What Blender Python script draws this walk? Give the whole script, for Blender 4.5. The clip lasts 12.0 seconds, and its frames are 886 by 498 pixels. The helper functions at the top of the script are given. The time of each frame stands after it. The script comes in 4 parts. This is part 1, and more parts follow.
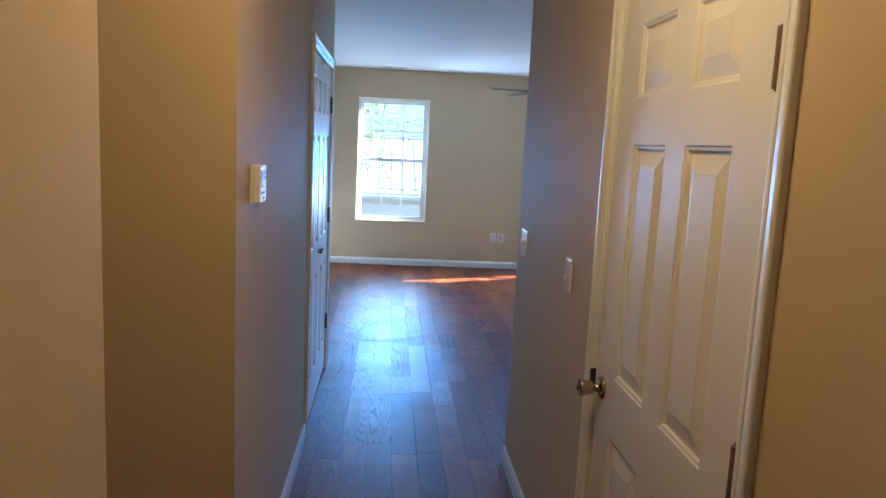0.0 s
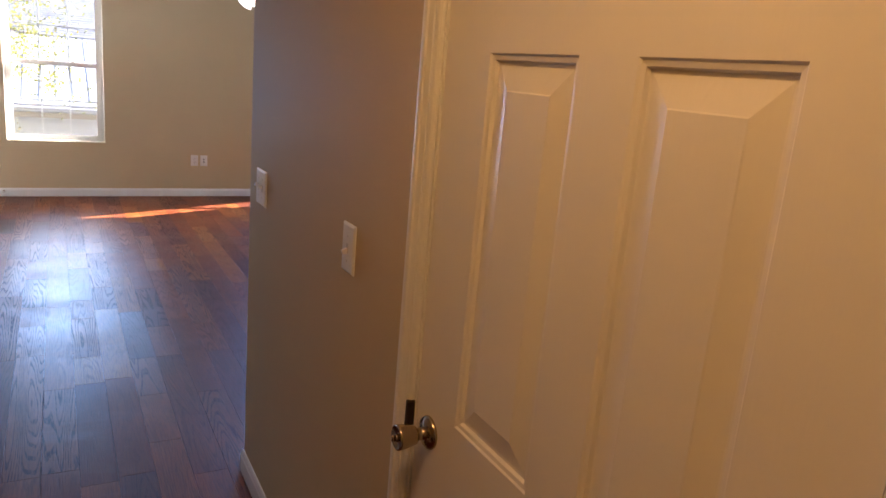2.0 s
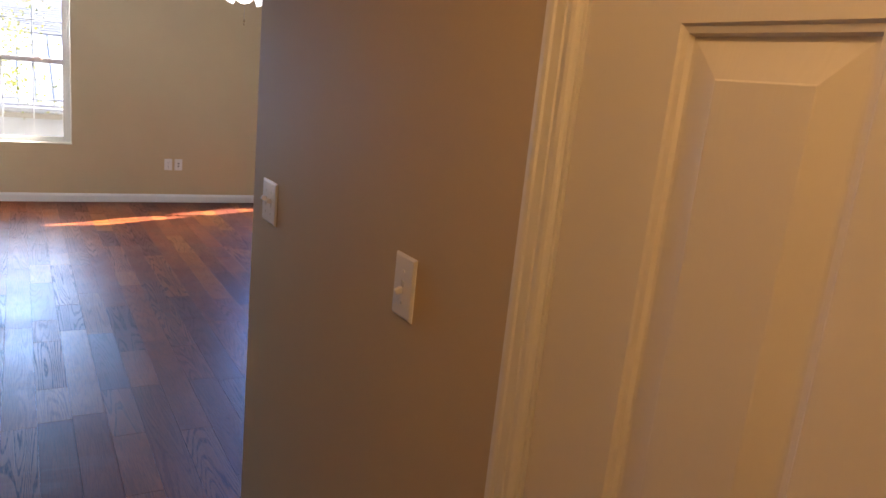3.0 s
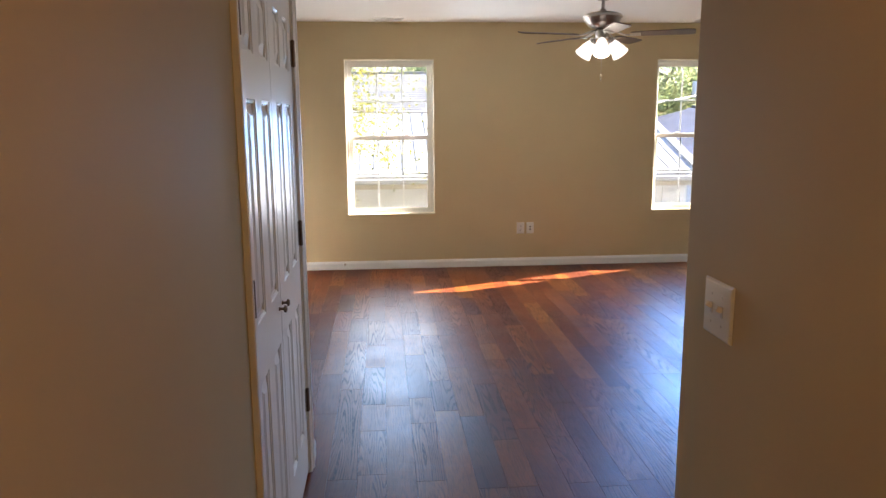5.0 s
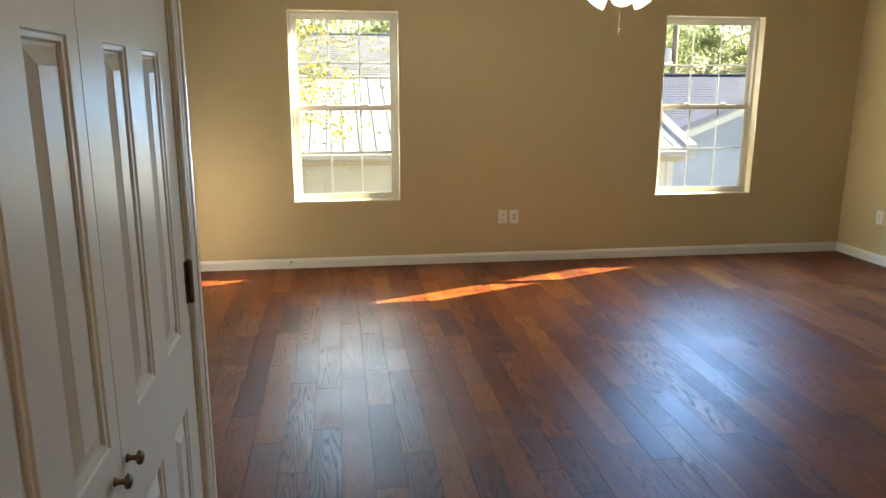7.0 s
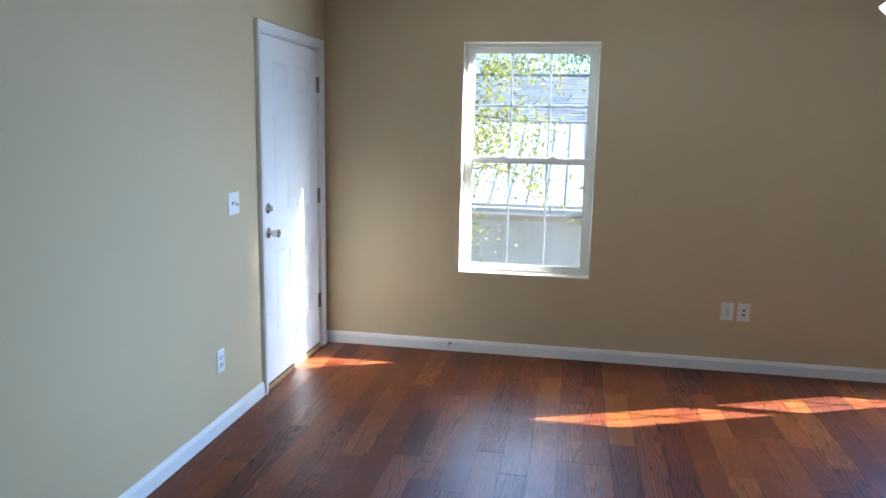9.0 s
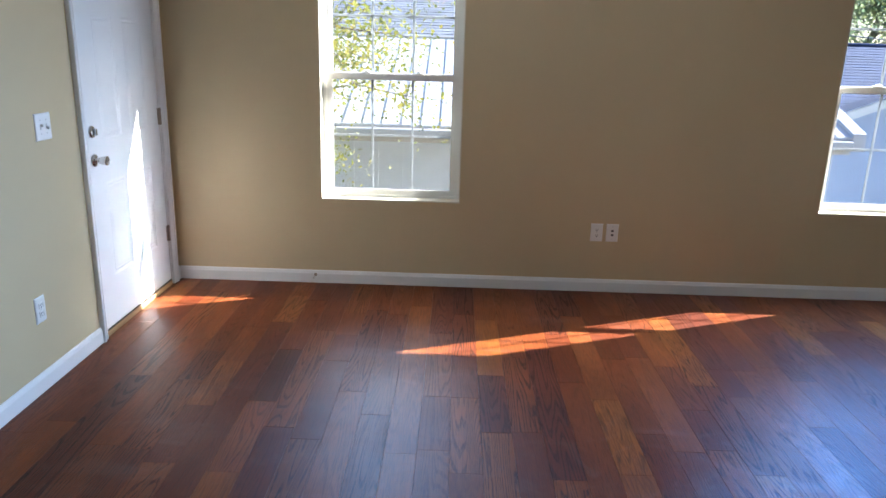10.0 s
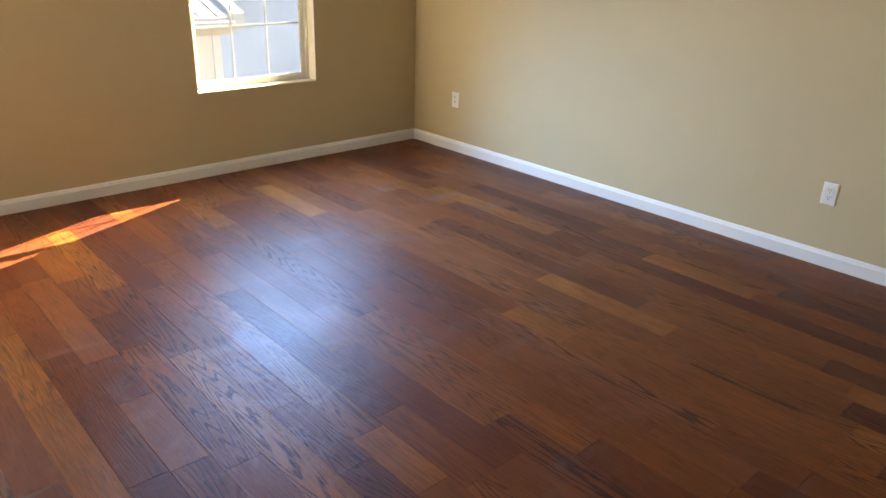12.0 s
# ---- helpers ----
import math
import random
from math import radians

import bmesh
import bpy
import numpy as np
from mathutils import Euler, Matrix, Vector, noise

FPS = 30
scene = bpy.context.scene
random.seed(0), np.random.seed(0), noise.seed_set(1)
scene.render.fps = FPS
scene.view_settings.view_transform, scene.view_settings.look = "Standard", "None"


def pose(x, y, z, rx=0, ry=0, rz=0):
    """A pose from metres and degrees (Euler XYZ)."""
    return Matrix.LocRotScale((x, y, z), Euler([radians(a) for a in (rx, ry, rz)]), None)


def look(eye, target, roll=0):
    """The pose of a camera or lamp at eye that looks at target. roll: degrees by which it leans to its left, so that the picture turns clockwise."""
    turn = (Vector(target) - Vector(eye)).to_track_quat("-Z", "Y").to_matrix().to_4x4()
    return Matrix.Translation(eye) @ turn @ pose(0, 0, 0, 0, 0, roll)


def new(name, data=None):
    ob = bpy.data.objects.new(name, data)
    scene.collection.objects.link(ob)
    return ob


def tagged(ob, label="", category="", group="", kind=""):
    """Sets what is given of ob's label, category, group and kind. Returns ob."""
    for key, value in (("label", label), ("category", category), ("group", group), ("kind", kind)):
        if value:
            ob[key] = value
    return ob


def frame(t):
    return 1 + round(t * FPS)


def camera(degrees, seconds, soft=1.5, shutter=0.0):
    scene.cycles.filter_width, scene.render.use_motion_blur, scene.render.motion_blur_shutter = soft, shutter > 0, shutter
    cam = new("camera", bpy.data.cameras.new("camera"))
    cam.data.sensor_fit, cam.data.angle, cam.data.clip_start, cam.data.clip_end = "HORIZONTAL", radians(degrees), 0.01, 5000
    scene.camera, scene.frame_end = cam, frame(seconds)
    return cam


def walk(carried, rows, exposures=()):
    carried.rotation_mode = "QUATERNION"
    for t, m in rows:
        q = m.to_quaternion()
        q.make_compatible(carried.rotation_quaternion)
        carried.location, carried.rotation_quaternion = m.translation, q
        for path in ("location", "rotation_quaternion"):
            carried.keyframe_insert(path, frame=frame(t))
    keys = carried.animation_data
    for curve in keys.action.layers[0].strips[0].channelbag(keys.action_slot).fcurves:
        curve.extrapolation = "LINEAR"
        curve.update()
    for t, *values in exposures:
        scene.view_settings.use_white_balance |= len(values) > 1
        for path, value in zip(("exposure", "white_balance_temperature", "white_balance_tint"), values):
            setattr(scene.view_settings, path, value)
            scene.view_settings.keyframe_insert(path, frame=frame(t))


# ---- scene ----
cam = camera(63.1, 12.0)
PATH = [
    (0, (0.014, 0.31, 1.598), (0.167, 2.283, 1.31), 2.8),
    (0.5, (0.071, 0.488, 1.59), (0.221, 2.459, 1.283), 2.6),
    (1, (0.046, 0.729, 1.565), (0.35, 2.673, 1.206), 1.4),
    (1.5, (0.024, 0.976, 1.575), (0.699, 2.816, 1.175), 2.0),
    (2, (0.048, 1.193, 1.581), (0.979, 2.9, 1.113), 5.0),
    (2.5, (0.059, 1.43, 1.557), (1.008, 3.125, 1.08), 5.2),
    (2.7, (0.049, 1.52, 1.53), (1.056, 3.189, 1.081), 6.0),
    (4.3, (0.037, 2.006, 1.566), (0.821, 3.795, 1.136), 3.4),
    (4.5, (0.029, 2.083, 1.561), (0.624, 3.944, 1.136), 2.0),
    (5, (-0.04, 2.202, 1.556), (0.119, 4.163, 1.199), -0.4),
    (5.5, (0.006, 2.477, 1.557), (0.04, 4.45, 1.232), 0.2),
    (6, (0.009, 2.819, 1.568), (0.063, 4.786, 1.212), 0.5),
    (6.5, (-0.028, 3.163, 1.565), (0.211, 5.105, 1.151), 0.0),
    (7, (-0.032, 3.498, 1.544), (0.246, 5.428, 1.102), 0.1),
    (7.5, (-0.009, 3.831, 1.569), (0.105, 5.785, 1.16), 0.3),
    (7.7, (0.07, 3.966, 1.564), (0.155, 5.922, 1.155), 0.0),
    (9.3, (0.392, 4.907, 1.587), (0.006, 6.841, 1.256), 1.3),
    (9.5, (0.422, 4.983, 1.575), (0.138, 6.925, 1.19), 1.4),
    (10, (0.454, 5.062, 1.559), (0.426, 6.987, 1.016), 1.6),
    (10.5, (0.564, 5.061, 1.555), (0.943, 6.925, 0.94), 2.4),
    (11, (0.672, 5.025, 1.555), (1.462, 6.742, 0.9), 3.5),
    (11.5, (0.76, 4.981, 1.539), (1.812, 6.528, 0.831), 3.0),
    (12, (0.776, 5.004, 1.526), (2.023, 6.362, 0.752), 1.7),
]

# exposure and white balance along the walk
EXPOSURES = [
    (0.0, 3.85, 4500, 6), (0.5, 3.8, 5050, 14), (1.0, 3.9, 5400, 17), (2.0, 3.75, 6200, 24), (2.5, 3.8, 6200, 24), (4.4, 3.85, 6400, 19),
    (5.0, 3.7, 7000, 17), (5.5, 3.6, 7800, 11), (7.5, 3.5, 8300, 5), (9.4, 3.25, 4900, 11), (10.4, 3.15, 6400, 13), (11.0, 3.2, 6900, 13), (11.5, 3.5, 7500, 16), (12.0, 3.9, 8400, 12),
]
walk(cam, [(t, look(eye, target, roll)) for t, eye, target, roll in PATH], EXPOSURES)

# ---------------------------------------------------------------- world, sun, lamps
SUN_WAY = Vector((1.45, 0.607, 1.0)).normalized()      # from the floor towards the sun
SUN_EL = math.asin(SUN_WAY.z)
SUN_AZ = math.atan2(SUN_WAY.x, SUN_WAY.y)              # clockwise from +y
world = bpy.data.worlds.new("sky")
scene.world = world
world.use_nodes = True
sky = world.node_tree.nodes.new("ShaderNodeTexSky")
sky.sky_type = "NISHITA"
sky.sun_disc = False
sky.sun_elevation = SUN_EL
sky.sun_rotation = SUN_AZ
sky.air_density = 1.0
sky.dust_density = 1.0
background = world.node_tree.nodes["Background"]
background.inputs["Strength"].default_value = 0.07
world.node_tree.links.new(sky.outputs["Color"], background.inputs["Color"])

sun_data = bpy.data.lights.new("sun", "SUN")
sun_data.energy = 5.0
sun_data.angle = radians(0.53)
sun_data.color = (1.0, 0.93, 0.82)
sun = new("sun", sun_data)
sun.matrix_world = look((30 * SUN_WAY.x, 30 * SUN_WAY.y, 30 * SUN_WAY.z), (0, 0, 0))

YB = 9.67
# daylight in the two window openings, standing in for the sky (upper panes, downwards)
# and for the sunlit roofs and walls outside (lowest pane, all ways)
PANE_LIGHT = (       # for each window, from the lowest row up: watts, colour, spread, fall and sideways lean a metre in
    (0.035, ((1.30, (0.80, 0.90, 1.0), 170, -0.15, 0.10), (1.15, (0.26, 0.56, 1.0), 90, 0.30, 0.0), (1.50, (0.72, 0.86, 1.0), 96, 0.20, 1.2))),
    (3.268, ((1.90, (0.50, 0.72, 1.0), 64, 0.10, -1.9), (2.95, (0.17, 0.43, 1.0), 100, 0.80, 0.0), (2.95, (0.17, 0.43, 1.0), 100, 0.80, 0.0))),
)
for wx, rows in PANE_LIGHT:
    for k, (watts, tint, spread, drop, lean) in enumerate(rows):
        # a turned lamp is made small enough to stay inside the opening, before the glass
        tilt_x, tilt_y = abs(lean) / math.hypot(1, lean), abs(drop) / math.hypot(1, drop)
        room = 0.075 if tilt_x * tilt_y < 0.02 else 0.045
        pane_light = bpy.data.lights.new("window_daylight", "AREA")
        pane_light.shape = "RECTANGLE"
        pane_light.size = min(0.84, 2 * room / max(tilt_x, 0.01))
        pane_light.size_y = min(0.485, 2 * room / max(tilt_y, 0.01))
        pane_light.energy = watts
        pane_light.color = tint
        pane_light.spread = radians(spread)
        wz = 0.87 + 0.487 * k
        new("window_daylight", pane_light).matrix_world = look((wx, YB - 0.012, wz), (wx + lean, YB - 1.012, wz - drop))

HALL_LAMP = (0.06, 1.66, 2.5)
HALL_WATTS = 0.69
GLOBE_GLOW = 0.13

# ---------------------------------------------------------------- materials


def material(name):
    m = bpy.data.materials.new(name)
    m.use_nodes = True
    return m, m.node_tree.nodes, m.node_tree.links, m.node_tree.nodes["Principled BSDF"]


def ramp(nodes, links, source, stops):
    r = nodes.new("ShaderNodeValToRGB")
    while len(r.color_ramp.elements) < len(stops):
        r.color_ramp.elements.new(0.5)
    for e, (p, c) in zip(r.color_ramp.elements, stops):
        e.position = p
        e.color = (*c, 1) if len(c) == 3 else c
    links.new(source, r.inputs["Fac"])
    return r.outputs["Color"]


def noise_node(nodes, links, vector, scale, detail=3.0, rough=0.55, distortion=0.0):
    n = nodes.new("ShaderNodeTexNoise")
    n.inputs["Scale"].default_value = scale
    n.inputs["Detail"].default_value = detail
    n.inputs["Roughness"].default_value = rough
    n.inputs["Distortion"].default_value = distortion
    if vector is not None:
        links.new(vector, n.inputs["Vector"])
    return n.outputs["Fac"]


def maths(nodes, links, op, a, b=None, c=None):
    n = nodes.new("ShaderNodeMath")
    n.operation = op
    for i, v in enumerate((a, b, c)):
        if v is None:
            continue
        if isinstance(v, (int, float)):
            n.inputs[i].default_value = v
        else:
            links.new(v, n.inputs[i])
    return n.outputs[0]


def position(nodes):
    return nodes.new("ShaderNodeNewGeometry").outputs["Position"]


def painted(name, base, rough, fine=90.0, bump=0.12, vary=0.05, spec=0.4, mottle=1.3):
    """Paint: two scales of variation, a fine roller texture, slightly uneven gloss."""
    m, nodes, links, bsdf = material(name)
    p = position(nodes)
    large = noise_node(nodes, links, p, mottle, 4)
    col = ramp(nodes, links, large, [(0.3, tuple(c * (1 - vary) for c in base)), (0.7, tuple(min(1, c * (1 + vary)) for c in base))])
    links.new(col, bsdf.inputs["Base Color"])
    grain = noise_node(nodes, links, p, fine, 3, 0.6)
    r = nodes.new("ShaderNodeMapRange")
    links.new(noise_node(nodes, links, p, 5.0, 4), r.inputs["Value"])
    r.inputs["To Min"].default_value = rough - 0.06
    r.inputs["To Max"].default_value = rough + 0.06
    links.new(r.outputs["Result"], bsdf.inputs["Roughness"])
    b = nodes.new("ShaderNodeBump")
    b.inputs["Strength"].default_value = bump
    b.inputs["Distance"].default_value = 0.002
    links.new(grain, b.inputs["Height"])
    links.new(b.outputs["Normal"], bsdf.inputs["Normal"])
    bsdf.inputs["Specular IOR Level"].default_value = spec
    return m


def grained_door(name, base, rough):
    """Glossy paint over a moulded door skin with pressed wood grain running up the door."""
    m, nodes, links, bsdf = material(name)
    p = nodes.new("ShaderNodeTexCoord").outputs["Object"]
    col = ramp(nodes, links, noise_node(nodes, links, p, 1.1, 3), [(0.3, tuple(c * 0.985 for c in base)), (0.7, base)])
    links.new(col, bsdf.inputs["Base Color"])
    bsdf.inputs["Roughness"].default_value = rough
    bsdf.inputs["Specular IOR Level"].default_value = 0.5
    long = nodes.new("ShaderNodeMapping")
    long.inputs["Scale"].default_value = (16.0, 16.0, 1.1)
    links.new(p, long.inputs["Vector"])
    field = noise_node(nodes, links, long.outputs[0], 1.0, 2.0, 0.45)
    rings = maths(nodes, links, "SINE", maths(nodes, links, "MULTIPLY", field, 95.0))
    fine = nodes.new("ShaderNodeMapping")
    fine.inputs["Scale"].default_value = (420.0, 420.0, 14.0)
    links.new(p, fine.inputs["Vector"])
    streak = noise_node(nodes, links, fine.outputs[0], 1.0, 2, 0.6)
    b = nodes.new("ShaderNodeBump")
    b.inputs["Strength"].default_value = 0.16
    b.inputs["Distance"].default_value = 0.0006
    links.new(maths(nodes, links, "MULTIPLY_ADD", streak, 0.9, maths(nodes, links, "MULTIPLY", rings, 0.35)), b.inputs["Height"])
    links.new(b.outputs["Normal"], bsdf.inputs["Normal"])
    return m


def metal(name, base, rough, vary=0.08):
    m, nodes, links, bsdf = material(name)
    bsdf.inputs["Metallic"].default_value = 1.0
    p = position(nodes)
    col = ramp(nodes, links, noise_node(nodes, links, p, 60, 3), [(0.3, tuple(c * (1 - vary) for c in base)), (0.7, base)])
    links.new(col, bsdf.inputs["Base Color"])
    r = nodes.new("ShaderNodeMapRange")
    links.new(noise_node(nodes, links, p, 300, 2), r.inputs["Value"])
    r.inputs["To Min"].default_value = rough * 0.8
    r.inputs["To Max"].default_value = rough * 1.25
    links.new(r.outputs["Result"], bsdf.inputs["Roughness"])
    return m


def plank_wood(name, lift=(1.0, 1.0, 1.0), grain=1.0):
    """Red-brown stained oak: a tone of its own for each board, cathedral grain and pores."""
    m, nodes, links, bsdf = material(name)
    tex = nodes.new("ShaderNodeTexCoord").outputs["Object"]
    obj = nodes.new("ShaderNodeObjectInfo").outputs["Random"]
    isl = nodes.new("ShaderNodeNewGeometry").outputs["Random Per Island"]
    rnd = maths(nodes, links, "FRACT", maths(nodes, links, "ADD", obj, isl))
    rnd2 = maths(nodes, links, "FRACT", maths(nodes, links, "MULTIPLY", rnd, 17.31))
    rnd3 = maths(nodes, links, "FRACT", maths(nodes, links, "MULTIPLY", rnd, 57.7))
    sep = nodes.new("ShaderNodeSeparateXYZ")
    links.new(tex, sep.inputs[0])

    def stretched(sx, sy):
        c = nodes.new("ShaderNodeCombineXYZ")
        links.new(maths(nodes, links, "MULTIPLY_ADD", sep.outputs["X"], sx, maths(nodes, links, "MULTIPLY", rnd, 83.0)), c.inputs[0])
        links.new(maths(nodes, links, "MULTIPLY_ADD", sep.outputs["Y"], sy, maths(nodes, links, "MULTIPLY", rnd2, 41.0)), c.inputs[1])
        links.new(maths(nodes, links, "MULTIPLY", rnd3, 29.0), c.inputs[2])
        return c.outputs[0]

    # growth rings: contour lines of a slow noise, drawn out along the board
    field = noise_node(nodes, links, stretched(9.0, 0.55), 1.0, 1.6, 0.4)
    rings = maths(nodes, links, "SINE", maths(nodes, links, "MULTIPLY", field, 185.0))
    rings = ramp(nodes, links, maths(nodes, links, "MULTIPLY_ADD", rings, 0.5, 0.5), [(0.62, (0, 0, 0)), (0.88, (1, 1, 1))])
    breakup = noise_node(nodes, links, stretched(260.0, 22.0), 1.0, 2, 0.6)
    rings = maths(nodes, links, "MULTIPLY", rings, ramp(nodes, links, breakup, [(0.34, (0.15, 0.15, 0.15)), (0.58, (1, 1, 1))]))
    bold = ramp(nodes, links, rnd3, [(0.2, (0.18, 0.18, 0.18)), (0.55, (0.45, 0.45, 0.45)), (0.85, (1.0, 1.0, 1.0))])
    rings = maths(nodes, links, "MULTIPLY", rings, bold)
    pores = ramp(nodes, links, noise_node(nodes, links, stretched(420.0, 9.0), 1.0, 2, 0.7), [(0.38, (1, 1, 1)), (0.52, (0, 0, 0))])
    tone = ramp(nodes, links, rnd, [(0.0, (0.098, 0.021, 0.009)), (0.25, (0.140, 0.033, 0.010)), (0.55, (0.178, 0.045, 0.012)), (0.85, (0.204, 0.055, 0.013)), (1.0, (0.250, 0.077, 0.016))])
    stain = nodes.new("ShaderNodeMix")
    stain.data_type, stain.blend_type = "RGBA", "MULTIPLY"
    stain.inputs["Factor"].default_value = 1.0
    links.new(tone, stain.inputs["A"])
    stain.inputs["B"].default_value = (*lift, 1)
    tone = stain.outputs["Result"]
    blotch = ramp(nodes, links, noise_node(nodes, links, stretched(9.0, 2.2), 1.0, 4, 0.6), [(0.3, (0.78, 0.75, 0.74)), (0.7, (1.15, 1.15, 1.12))])
    mixed = nodes.new("ShaderNodeMix")
    mixed.data_type, mixed.blend_type = "RGBA", "MULTIPLY"
    mixed.inputs["Factor"].default_value = 1.0
    links.new(tone, mixed.inputs["A"])
    links.new(blotch, mixed.inputs["B"])
    dark = nodes.new("ShaderNodeMix")
    dark.data_type = "RGBA"
    links.new(maths(nodes, links, "MULTIPLY", rings, min(1.0, 0.86 * grain)), dark.inputs["Factor"])
    links.new(mixed.outputs["Result"], dark.inputs["A"])
    dark.inputs["B"].default_value = (0.016, 0.006, 0.005, 1)
    dark2 = nodes.new("ShaderNodeMix")
    dark2.data_type = "RGBA"
    links.new(maths(nodes, links, "MULTIPLY", pores, 0.42), dark2.inputs["Factor"])
    links.new(dark.outputs["Result"], dark2.inputs["A"])
    dark2.inputs["B"].default_value = (0.03, 0.011, 0.008, 1)
    # satin coat, dusty and scuffed here and there
    p = position(nodes)
    scuff = noise_node(nodes, links, p, 2.6, 5, 0.65, 0.6)
    smear = nodes.new("ShaderNodeMapping")
    smear.inputs["Rotation"].default_value = (0, 0, 0.5)
    smear.inputs["Scale"].default_value = (2.2, 7.0, 1.0)
    links.new(p, smear.inputs["Vector"])
    wipes = ramp(nodes, links, noise_node(nodes, links, smear.outputs[0], 1.0, 4, 0.6, 0.5), [(0.52, (0, 0, 0)), (0.72, (1, 1, 1))])
    patch = ramp(nodes, links, noise_node(nodes, links, p, 0.9, 2), [(0.46, (0.1, 0.1, 0.1)), (0.6, (1, 1, 1))])
    dust = maths(nodes, links, "MULTIPLY", wipes, patch)
    film_of_dust = nodes.new("ShaderNodeMix")
    film_of_dust.data_type = "RGBA"
    links.new(maths(nodes, links, "MULTIPLY", dust, 0.06), film_of_dust.inputs["Factor"])
    links.new(dark2.outputs["Result"], film_of_dust.inputs["A"])
    film_of_dust.inputs["B"].default_value = (0.48, 0.46, 0.46, 1)
    # dried wiping marks in the middle of the room
    off = nodes.new("ShaderNodeVectorMath")
    off.operation = "DISTANCE"
    links.new(p, off.inputs[0])
    off.inputs[1].default_value = (1.45, 7.2, 0.0)
    spot = ramp(nodes, links, off.outputs["Value"], [(0.55, (1, 1, 1)), (1.0, (0, 0, 0))])
    curl = ramp(nodes, links, noise_node(nodes, links, p, 4.2, 4, 0.6, 1.8), [(0.53, (0, 0, 0)), (0.66, (1, 1, 1))])
    marks = nodes.new("ShaderNodeMix")
    marks.data_type = "RGBA"
    links.new(maths(nodes, links, "MULTIPLY", maths(nodes, links, "MULTIPLY", spot, curl), 0.05), marks.inputs["Factor"])
    links.new(film_of_dust.outputs["Result"], marks.inputs["A"])
    marks.inputs["B"].default_value = (0.46, 0.40, 0.38, 1)
    links.new(marks.outputs["Result"], bsdf.inputs["Base Color"])
    r = nodes.new("ShaderNodeMapRange")
    links.new(scuff, r.inputs["Value"])
    r.inputs["From Min"].default_value, r.inputs["From Max"].default_value = 0.35, 0.7
    r.inputs["To Min"].default_value, r.inputs["To Max"].default_value = 0.335, 0.425
    links.new(maths(nodes, links, "ADD", maths(nodes, links, "MULTIPLY_ADD", dust, 0.06, r.outputs["Result"]), maths(nodes, links, "MULTIPLY_ADD", rings, 0.14, maths(nodes, links, "MULTIPLY_ADD", rnd2, 0.08, -0.04))), bsdf.inputs["Roughness"])
    bsdf.inputs["Specular IOR Level"].default_value = 0.16
    h = maths(nodes, links, "ADD", maths(nodes, links, "MULTIPLY", rings, -0.8), maths(nodes, links, "MULTIPLY", pores, -0.5))
    b = nodes.new("ShaderNodeBump")
    b.inputs["Strength"].default_value = 0.5
    b.inputs["Distance"].default_value = 0.0007
    links.new(h, b.inputs["Height"])
    # every board lies a hair out of level and is gently scraped along its length
    lie = nodes.new("ShaderNodeCombineXYZ")
    links.new(maths(nodes, links, "MULTIPLY_ADD", rnd2, 0.036, -0.018), lie.inputs[0])
    links.new(maths(nodes, links, "MULTIPLY_ADD", rnd3, 0.024, -0.012), lie.inputs[1])
    tilted = nodes.new("ShaderNodeVectorMath")
    tilted.operation = "ADD"
    links.new(nodes.new("ShaderNodeNewGeometry").outputs["Normal"], tilted.inputs[0])
    links.new(lie.outputs[0], tilted.inputs[1])
    level = nodes.new("ShaderNodeVectorMath")
    level.operation = "NORMALIZE"
    links.new(tilted.outputs[0], level.inputs[0])
    scraped = nodes.new("ShaderNodeBump")
    scraped.inputs["Strength"].default_value = 0.35
    scraped.inputs["Distance"].default_value = 0.003
    links.new(noise_node(nodes, links, stretched(16.0, 4.0), 1.0, 2, 0.5), scraped.inputs["Height"])
    links.new(level.outputs[0], scraped.inputs["Normal"])
    links.new(scraped.outputs["Normal"], b.inputs["Normal"])
    links.new(b.outputs["Normal"], bsdf.inputs["Normal"])
    return m


def glowing(name, colour, strength):
    m, nodes, links, bsdf = material(name)
    bsdf.inputs["Base Color"].default_value = (0.85, 0.85, 0.82, 1)
    bsdf.inputs["Roughness"].default_value = 0.3
    bsdf.inputs["Emission Color"].default_value = (*colour, 1)
    bsdf.inputs["Emission Strength"].default_value = strength
    return m


def leafy(name, stops, scale=3.0, through_light=0.45):
    m, nodes, links, bsdf = material(name)
    isl = nodes.new("ShaderNodeNewGeometry").outputs["Random Per Island"]
    n = noise_node(nodes, links, position(nodes), scale, 3)
    v = maths(nodes, links, "ADD", maths(nodes, links, "MULTIPLY", isl, 0.6), maths(nodes, links, "MULTIPLY", n, 0.4))
    links.new(ramp(nodes, links, v, stops), bsdf.inputs["Base Color"])
    bsdf.inputs["Roughness"].default_value = 0.55
    bsdf.inputs["Subsurface Weight"].default_value = 0.0
    trans = nodes.new("ShaderNodeBsdfTranslucent")
    links.new(ramp(nodes, links, v, stops), trans.inputs["Color"])
    mix = nodes.new("ShaderNodeMixShader")
    mix.inputs[0].default_value = through_light
    links.new(bsdf.outputs[0], mix.inputs[1])
    links.new(trans.outputs[0], mix.inputs[2])
    links.new(mix.outputs[0], nodes["Material Output"].inputs["Surface"])
    return m


